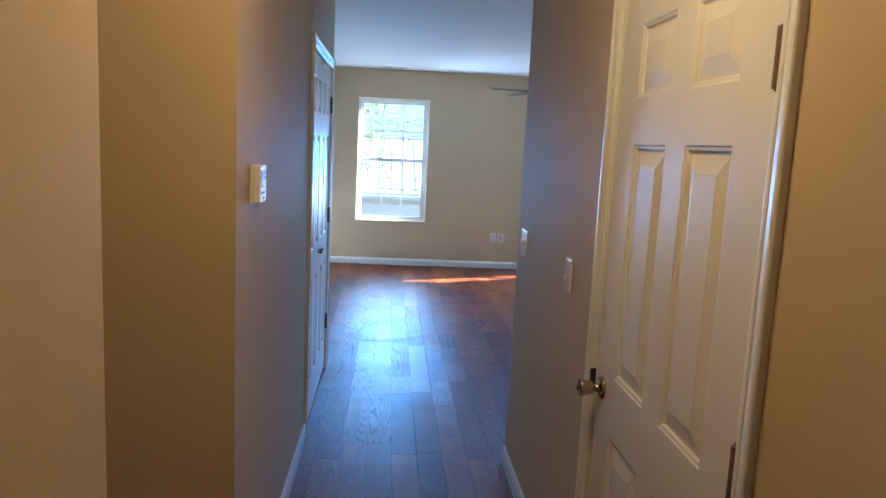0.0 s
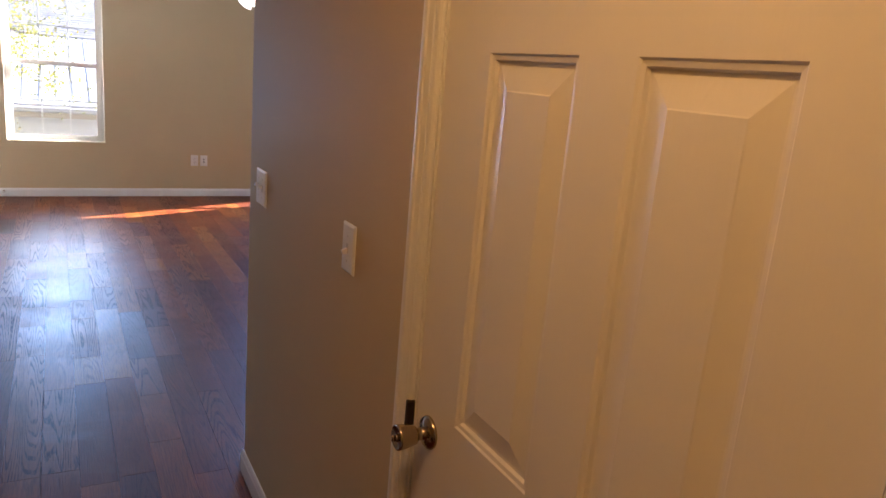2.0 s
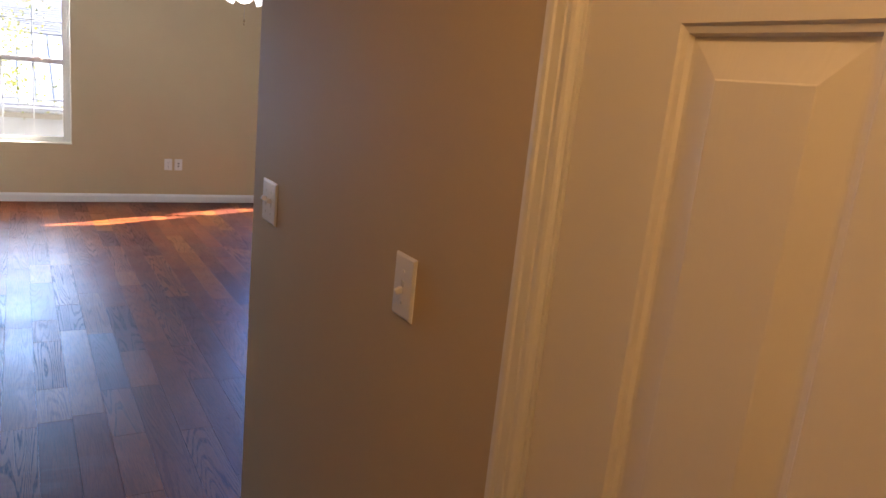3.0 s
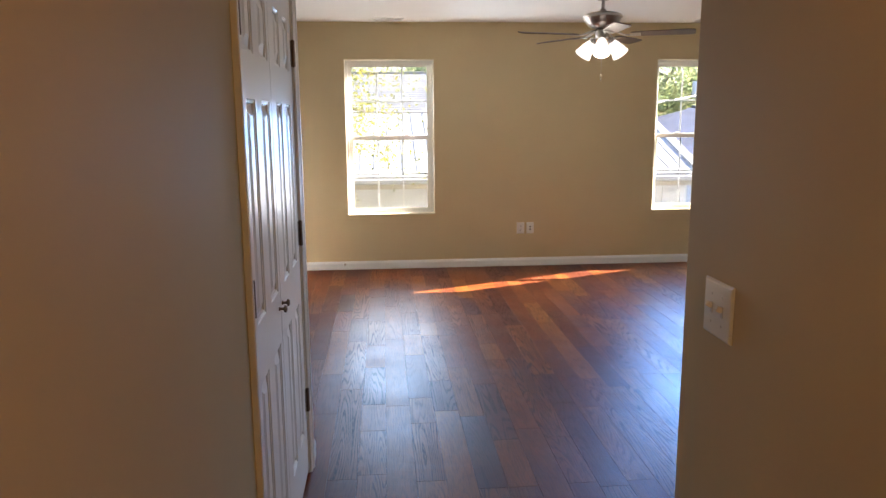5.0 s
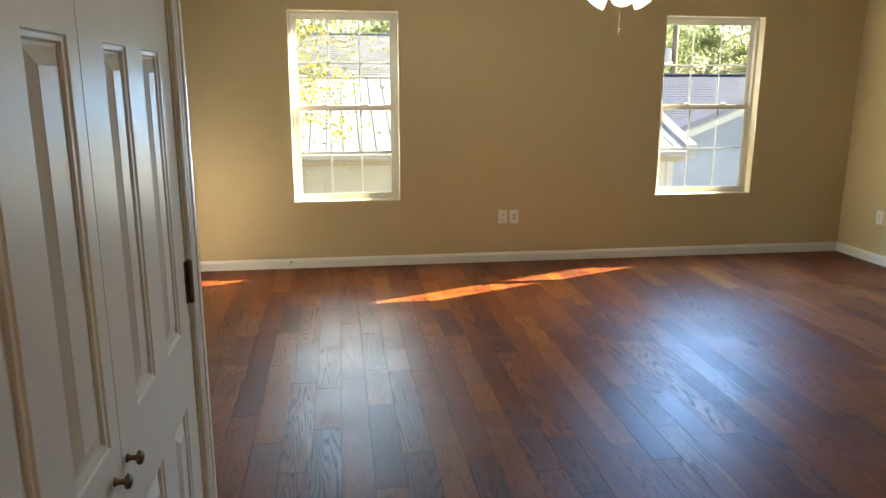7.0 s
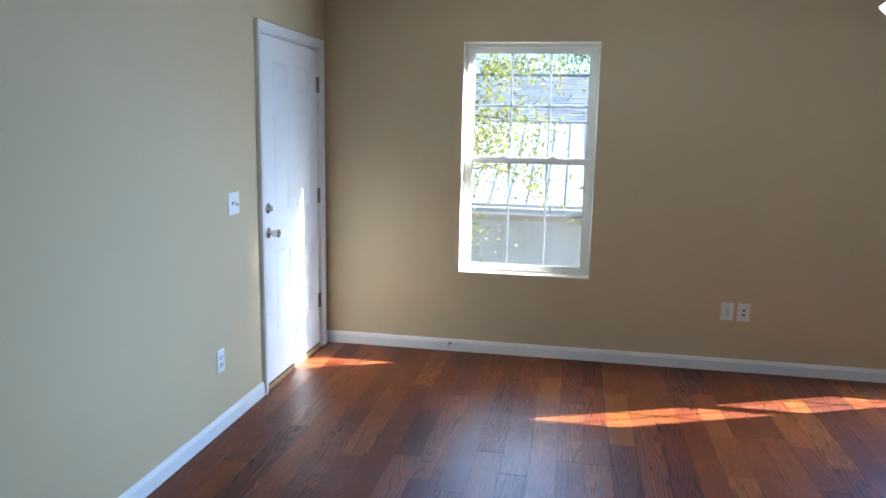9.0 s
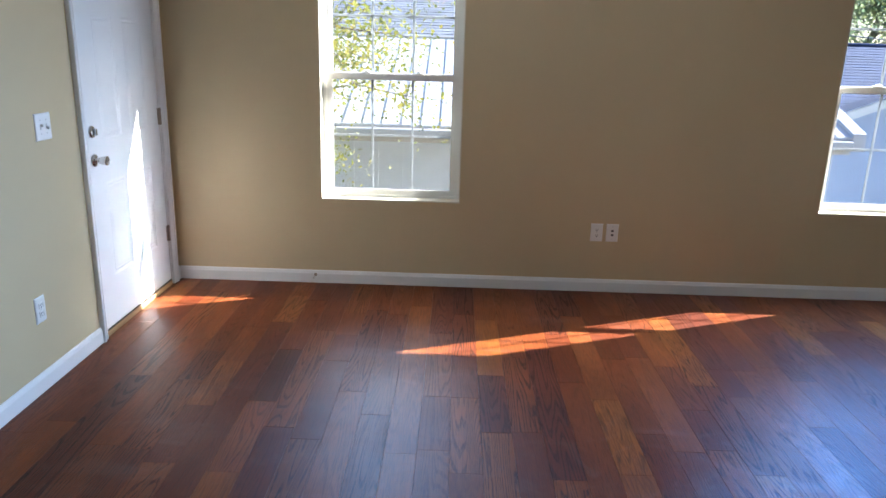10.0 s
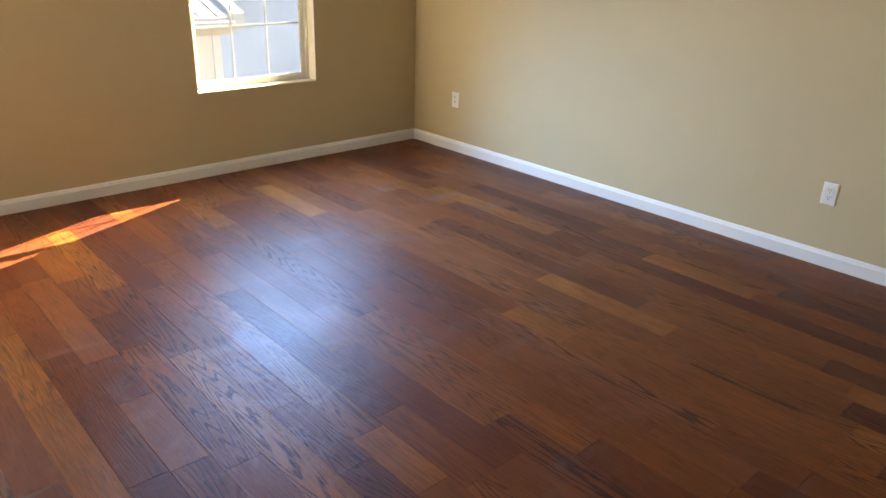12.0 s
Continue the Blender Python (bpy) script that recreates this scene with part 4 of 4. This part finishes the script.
# low neighbouring building with a metal lean-to roof against a shingled one
EAVE_Y, EAVE_Z, TOP_Y, TOP_Z = 13.45, 0.67, 16.3, 1.66
SX0, SX1 = -7.0, 5.12
shed = empty("outbuilding", pose(0, 0, 0), "pale outbuilding with white standing-seam metal roof", "building")
SW_Y = EAVE_Y + 0.25
part("wall", boxed(SX0 + 0.15, SW_Y, GROUND, SX1 - 0.2, SW_Y + 0.12, EAVE_Z - 0.02), SIDING, shed, "pale grey siding")
part("wall", boxed(SX1 - 0.32, SW_Y + 0.121, GROUND, SX1 - 0.2, TOP_Y + 5.0, EAVE_Z - 0.02), SIDING, shed, "pale grey siding")
for i in range(42):
    x = SX0 + 0.3 + 0.295 * i
    if x < SX1 - 0.25:
        part("batten", boxed(x, SW_Y - 0.018, GROUND, x + 0.03, SW_Y, EAVE_Z - 0.1), SIDING, shed)
slope = (TOP_Z - EAVE_Z) / (TOP_Y - EAVE_Y)


def roof_z(y):
    return EAVE_Z + slope * (y - EAVE_Y)


def sloped_box(bm, x0, x1, y0, y1, zf, lift0, lift1):
    vs = [bm.verts.new((x, y, zf(y) + l)) for l in (lift0, lift1) for x, y in ((x0, y0), (x1, y0), (x1, y1), (x0, y1))]
    for q in ((3, 2, 1, 0), (4, 5, 6, 7), (0, 1, 5, 4), (1, 2, 6, 5), (2, 3, 7, 6), (3, 0, 4, 7)):
        bm.faces.new([vs[i] for i in q])
    return bm


part("metal_roof", sloped_box(bmesh.new(), SX0, SX1, EAVE_Y, TOP_Y, roof_z, -0.03, 0.0), METAL_ROOF, shed, "sunlit white metal roof")
n_seam = 53
for i in range(n_seam + 1):
    x = SX0 + (SX1 - 0.10 - SX0) * i / n_seam
    part("roof_seam", sloped_box(bmesh.new(), x, x + 0.014, EAVE_Y + 0.01, TOP_Y - 0.02, roof_z, 0.0, 0.010), SEAM, shed)
part("rake_trim", sloped_box(bmesh.new(), SX1 - 0.14, SX1 + 0.01, EAVE_Y - 0.01, TOP_Y, roof_z, -0.16, 0.045), METAL_ROOF, shed, "white metal rake trim")
part("fascia", boxed(SX0, EAVE_Y - 0.02, EAVE_Z - 0.20, SX1 - 0.15, EAVE_Y + 0.02, EAVE_Z - 0.035), FASCIA, shed, "tan fascia board")
part("gutter", boxed(SX0, EAVE_Y - 0.10, EAVE_Z - 0.12, SX1 - 0.15, EAVE_Y - 0.021, EAVE_Z - 0.04, 0.02, 2), METAL_ROOF, shed, "white gutter")
part("soffit", boxed(SX0, EAVE_Y + 0.021, EAVE_Z - 0.20, SX1 - 0.15, SW_Y - 0.001, EAVE_Z - 0.18), SIDING, shed)
part("flashing", boxed(SX0, TOP_Y - 0.02, TOP_Z - 0.02, SX1, TOP_Y + 0.05, TOP_Z + 0.022), FASCIA, shed, "grey flashing strip")


def shingle_roof(bm, x0, x1, y0, z0, y1, z1, course, tab, trim=None):
    """Overlapping courses of tabs on a slope from (y0, z0) up to (y1, z1); trim(y) narrows it."""
    length = math.hypot(y1 - y0, z1 - z0)
    n = int(length / course)
    ty, tz = (y1 - y0) / length, (z1 - z0) / length
    for k in range(n):
        s = k * course
        ya, za = y0 + ty * s, z0 + tz * s
        yb, zb = y0 + ty * (s + course * 1.06), z0 + tz * (s + course * 1.06)
        xa, xb = (x0, x1) if trim is None else trim(ya)
        x = xa - random.random() * tab
        while x < xb:
            e = min(x + tab, xb)
            b = max(x, xa)
            x += tab
            if e - b < 0.01:
                continue
            l = 0.009 + 0.005 * random.random()
            vs = [bm.verts.new(c) for c in ((b, ya, za + l), (e - 0.006, ya, za + l), (e - 0.006, yb, zb + 0.004), (b, yb, zb + 0.004), (b, ya, za), (e - 0.006, ya, za))]
            bm.faces.new((vs[0], vs[1], vs[2], vs[3]))
            bm.faces.new((vs[4], vs[5], vs[1], vs[0]))
    return bm


RID_Y, RID_Z = 19.2, 2.57
part("roof_deck", sloped_box(bmesh.new(), SX0, SX1 - 0.1, TOP_Y, RID_Y, lambda y: TOP_Z + (RID_Z - TOP_Z) * (y - TOP_Y) / (RID_Y - TOP_Y), -0.1, 0.0), SHINGLE, shed, "grey shingle roof")
tagged(part("shingles", shingle_roof(bmesh.new(), SX0, SX1 - 0.1, TOP_Y, TOP_Z + 0.01, RID_Y, RID_Z + 0.01, 0.15, 0.32), SHINGLE, shed, "grey asphalt shingles"), kind="stuff")
part("ridge_cap", boxed(SX0, RID_Y - 0.12, RID_Z - 0.03, SX1 - 0.1, RID_Y + 0.12, RID_Z + 0.035, 0.02), SHINGLE, shed)
part("back_roof", sloped_box(bmesh.new(), SX0, SX1 - 0.1, RID_Y, RID_Y + 3.0, lambda y: RID_Z - (y - RID_Y) * 0.33, -0.1, 0.0), SHINGLE, shed)

# house with a blue-grey hip roof and a projecting gable
house = empty("neighbour_house", pose(0, 0, 0), "pale blue house with dark shingle hip roof and gable", "house")
HY0, HZ0, HY1, HZ1 = 20.6, 0.09, 25.0, 1.86
HX0, HX1, HRX = 4.6, 22.0, 9.95
part("wall", boxed(HX0 + 0.4, HY0 + 0.4, GROUND, HX1 - 0.4, HY0 + 0.6, HZ0), BLUE_WALL, house, "pale blue siding")


def hip_left(y):
    s = (y - HY0) / (HY1 - HY0)
    return (HX0 + (HRX - HX0) * s, HX1)


bm = bmesh.new()
front = [bm.verts.new(c) for c in ((HX0, HY0, HZ0), (HX1, HY0, HZ0), (HX1, HY1, HZ1), (HRX, HY1, HZ1))]
bm.faces.new(front)
side = [bm.verts.new(c) for c in ((HX0, HY0, HZ0), (HRX, HY1, HZ1), (HX0, HY1 + 4.4, HZ0))]
bm.faces.new(side)
part("roof_deck", bm, BLUE_SHINGLE, house, "dark blue-grey shingle hip roof")
tagged(part("shingles", shingle_roof(bmesh.new(), HX0, HX1, HY0, HZ0 + 0.01, HY1, HZ1 + 0.01, 0.17, 0.45, hip_left), BLUE_SHINGLE, house, "dark blue-grey asphalt shingles"), kind="stuff")
part("ridge_cap", boxed(HRX - 0.1, HY1 - 0.12, HZ1 - 0.02, HX1, HY1 + 0.12, HZ1 + 0.05, 0.02), BLUE_SHINGLE, house)
# projecting gable, its face towards the window wall
GY = 18.2
g0, g1 = (7.15, 0.53), (11.2, 2.13)
gs = (g1[1] - g0[1]) / (g1[0] - g0[0])
bm = bmesh.new()
lowx = g0[0] - 1.5
face = [bm.verts.new(c) for c in ((lowx, GY, GROUND), (2 * g1[0] - lowx, GY, GROUND), (2 * g1[0] - lowx, GY, g1[1] - gs * (g1[0] - lowx)), (g1[0], GY, g1[1]), (lowx, GY, g1[1] - gs * (g1[0] - lowx)))]
back = [bm.verts.new((v.co.x, GY + 0.15, v.co.z)) for v in face]
bm.faces.new(face)
bm.faces.new(back[::-1])
for i in range(5):
    j = (i + 1) % 5
    bm.faces.new((face[i], face[j], back[j], back[i]))
part("gable_wall", bm, BLUE_WALL, house, "pale blue gable wall")
for sgn in (-1, 1):
    bm = bmesh.new()
    L = g1[0] - lowx + 0.2
    pts = []
    for yy in (GY - 0.30, GY - 0.26):
        for dx, dz in ((0, 0.06), (L, 0.06 - gs * L), (L, -0.09 - gs * L), (0, -0.09)):
            pts.append(bm.verts.new((g1[0] + sgn * dx, yy, g1[1] + dz)))
    for q in ((0, 1, 2, 3), (7, 6, 5, 4), (0, 4, 5, 1), (1, 5, 6, 2), (2, 6, 7, 3), (3, 7, 4, 0)):
        bm.faces.new([pts[i] for i in q])
    part("rake_board", bm, VINYL, house, "white painted rake board")
    bm = bmesh.new()
    vs = [bm.verts.new(c) for c in ((g1[0], GY - 0.32, g1[1] + 0.10), (g1[0] + sgn * L, GY - 0.32, g1[1] + 0.10 - gs * L), (g1[0] + sgn * L, GY + 0.16, g1[1] + 0.10 - gs * L), (g1[0], GY + 0.16, g1[1] + 0.10))]
    bm.faces.new(vs)
    r = part("gable_roof", bm, BLUE_SHINGLE, house, "dark shingle gable roof")

# utility pole with its transformer and wires
pole = empty("utility_pole", pose(11.6, 28.0, GROUND), "weathered wooden utility pole with grey transformer", "utility pole")
part("post", lathe(bmesh.new(), [(0, 0), (0.13, 0), (0.11, 3), (0.09, 6.4), (0, 6.4)], 14), POLE_WOOD, pole, "", True)
part("transformer", lathe(bmesh.new(), [(0, 4.62), (0.16, 4.62), (0.18, 4.66), (0.18, 5.12), (0.15, 5.2), (0, 5.22)], 18, Matrix.Translation((-0.32, -0.05, 0))), SIDING, pole, "grey drum transformer", True)
for k, (dz, far) in enumerate(((4.75, (3.6, 20.0, 1.75)), (4.62, (20.0, 27.0, 1.9)))):
    a = Vector((0, 0, dz))
    b = Vector((far[0] - 11.6, far[1] - 28.0, far[2] - GROUND))
    pts = [a.lerp(b, i / 14) - Vector((0, 0, 0.15 * math.sin(math.pi * i / 14))) for i in range(15)]
    part("wire", tube(bmesh.new(), pts, [0.02] * 15, 5), SEAM, pole, "pale service wire")


def tree(m_base, height, spread, trunk_r, n_limb, leaves, leaf, mat, label, seed, lowest=0.35):
    """Tapered trunk, bent limbs with twigs, leaves in uneven clumps along them."""
    rng = random.Random(seed)
    twig = 0.06 * trunk_r
    root = empty("tree", pose(*m_base), label, "tree")
    bm = bmesh.new()
    bends = [Vector((0.25 * trunk_r * rng.uniform(-3, 3) * i, 0.25 * trunk_r * rng.uniform(-3, 3) * i, height * 0.9 * i / 6)) for i in range(7)]
    tube(bm, bends, [trunk_r * (1 - 0.14 * i) for i in range(7)], 10)
    tips = []
    for k in range(n_limb):
        f = lowest + (0.95 - lowest) * (k + rng.random()) / n_limb
        i = min(5, int(f * 6))
        base = bends[i].lerp(bends[i + 1], f * 6 - i)
        ang = k * 2.4 + rng.uniform(-0.4, 0.4)
        reach = spread * (1.05 - 0.55 * abs(f - 0.45)) * rng.uniform(0.65, 1.1)
        pts = [base]
        for s in range(1, 5):
            pts.append(base + Vector((math.cos(ang + 0.1 * s), math.sin(ang + 0.1 * s), 0)) * reach * s / 4 + Vector((0, 0, reach * (0.14 * s - 0.025 * s * s) + rng.uniform(-0.06, 0.06) * reach)))
        r0 = trunk_r * (1 - 0.8 * f) * 0.4
        tube(bm, pts, [max(0.006, r0 * (1 - 0.2 * s)) for s in range(5)], 6)
        for s in range(2, 5):
            for _ in range(4):
                d = Vector((rng.uniform(-1, 1), rng.uniform(-1, 1), rng.uniform(-0.7, 0.8))) * reach * 0.32
                e = pts[s] + d
                tube(bm, [pts[s], pts[s] + d * 0.5 + Vector((0, 0, 0.03 * reach)), e], [twig, twig * 0.7, twig * 0.35], 4)
                tips.append((pts[s] + d * 0.5, d.length * 0.45))
                tips.append((e, d.length * 0.5))
    part("trunk", bm, BARK, root, "grey-brown trunk and limbs")
    verts, faces = [], []
    for _ in range(leaves):
        c, r = tips[rng.randrange(len(tips))]
        p = c + Vector((rng.gauss(0, 1), rng.gauss(0, 1), rng.gauss(0, 0.8))) * r * 0.8
        q = Euler((rng.uniform(-1.2, 1.2), rng.uniform(-1.2, 1.2), rng.uniform(0, 6.28))).to_matrix()
        l, w = leaf * rng.uniform(0.7, 1.25), leaf * rng.uniform(0.25, 0.42)
        k = len(verts)
        for v in ((0, 0, 0), (l * 0.45, w, 0.12 * l), (l, 0, -0.05 * l), (l * 0.45, -w, 0.12 * l)):
            verts.append(tuple(p + q @ Vector(v)))
        faces += [(k, k + 1, k + 2), (k, k + 2, k + 3)]
    me = bpy.data.meshes.new("crown")
    me.from_pydata(verts, [], faces)
    me.materials.append(mat)
    crown = new("crown", me)
    crown.parent = root
    tagged(crown, "loose crown of small leaves", "", "", "stuff")
    return root


tree((-1.84, 12.1, GROUND), 6.4, 1.75, 0.07, 22, 21000, 0.046, LEAF, "young tree with yellow-green autumn leaves by the window", 5, 0.42)
rng = random.Random(11)
for i, (x, y, h, s) in enumerate(((-9, 33, 7.6, 4.6), (-3.0, 31, 6.6, 4.2), (2.5, 33, 7.4, 4.2), (7.5, 34, 7.8, 4.2), (12.2, 33, 8.0, 4.4), (17.0, 35, 8.4, 4.6), (22, 34, 8.0, 4.6), (28, 37, 9.0, 5))):
    tree((x, y, GROUND), h, s, 0.28, 18, 27000, 0.125, FAR_LEAF, "broad tree with green and yellow leaves", 20 + i, 0.2)

# ---------------------------------------------------------------- floor boards
PW = 0.1302


def board_mesh(length):
    w, c, t, g = PW / 2 - 0.0003, 0.0005, 0.011, 0.0003
    o = [(-w, g), (w, g), (w, length - g), (-w, length - g)]
    i = [(-w + c, g + c), (w - c, g + c), (w - c, length - g - c), (-w + c, length - g - c)]
    v = [(x, y, -t) for x, y in o] + [(x, y, -0.0007) for x, y in o] + [(x, y, 0) for x, y in i]
    f = [(8, 9, 10, 11)]
    for a in range(4):
        b = (a + 1) % 4
        f += [(a, b, b + 4, a + 4), (a + 4, b + 4, b + 8, a + 8)]
    return v, f


# boards that stand out by their stain: material, middle x, ends y
MARKED = (
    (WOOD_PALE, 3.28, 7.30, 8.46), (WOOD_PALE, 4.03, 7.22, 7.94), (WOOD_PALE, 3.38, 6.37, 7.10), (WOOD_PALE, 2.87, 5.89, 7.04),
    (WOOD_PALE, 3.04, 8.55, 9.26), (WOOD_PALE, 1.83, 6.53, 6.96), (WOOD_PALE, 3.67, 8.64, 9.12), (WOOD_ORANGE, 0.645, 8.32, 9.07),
    (WOOD_ORANGE, 1.79, 8.48, 9.54), (WOOD_DARK, -0.39, 7.98, 8.55), (WOOD_GRAIN, 0.39, 7.23, 7.62), (WOOD_GRAIN, 1.04, 5.85, 7.05),
)
LENGTHS = (0.34, 0.46, 0.61, 0.76, 0.92, 1.07, 1.22)
shared = {}
rng = random.Random(4)
rest_v, rest_f = [], []
count = 0
x = 0.725 - PW * 17 + PW / 2
while x < XR + PW / 2:
    in_hall = HL - PW < x < HR + PW
    y = BACK if in_hall else (YC - 0.1 if x < HL else YF - 0.1)
    y -= rng.uniform(0.0, 0.5) if in_hall else 0.0
    end = YB - 0.002
    first = True
    while y < end - 0.001:
        l = rng.choice(LENGTHS)
        if first:
            l *= rng.uniform(0.3, 1.0)
            l = round(l, 2)
            first = False
        mat = WOOD
        stop = end
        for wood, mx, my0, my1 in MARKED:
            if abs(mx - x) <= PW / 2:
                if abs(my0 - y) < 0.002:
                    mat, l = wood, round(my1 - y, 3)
                elif y < my0 < stop:
                    stop = my0
        if mat is WOOD and stop - (y + l) < 0.2:
            l = round(stop - y, 3)
        v, f = None, None
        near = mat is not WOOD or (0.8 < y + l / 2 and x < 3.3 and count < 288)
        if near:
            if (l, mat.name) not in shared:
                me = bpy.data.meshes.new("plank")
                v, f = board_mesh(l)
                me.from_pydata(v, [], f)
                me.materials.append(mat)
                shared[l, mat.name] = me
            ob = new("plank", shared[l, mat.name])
            ob.location = (x, y, 0)
            ob.parent = floor
            count += 1
        else:
            cut = max(0.0, BACK - y)       # boards end at the wall behind
            if l - cut > 0.01:
                v, f = board_mesh(l - cut)
                k = len(rest_v)
                rest_v += [(a + x, b + y + cut, c) for a, b, c in v]
                rest_f += [tuple(q + k for q in face) for face in f]
        y += l
    x += PW
me = bpy.data.meshes.new("planks")
me.from_pydata(rest_v, [], rest_f)
me.materials.append(WOOD)
rest = new("planks", me)
rest.parent = floor
tagged(rest, "red-brown oak boards along the far side", "", "", "stuff")
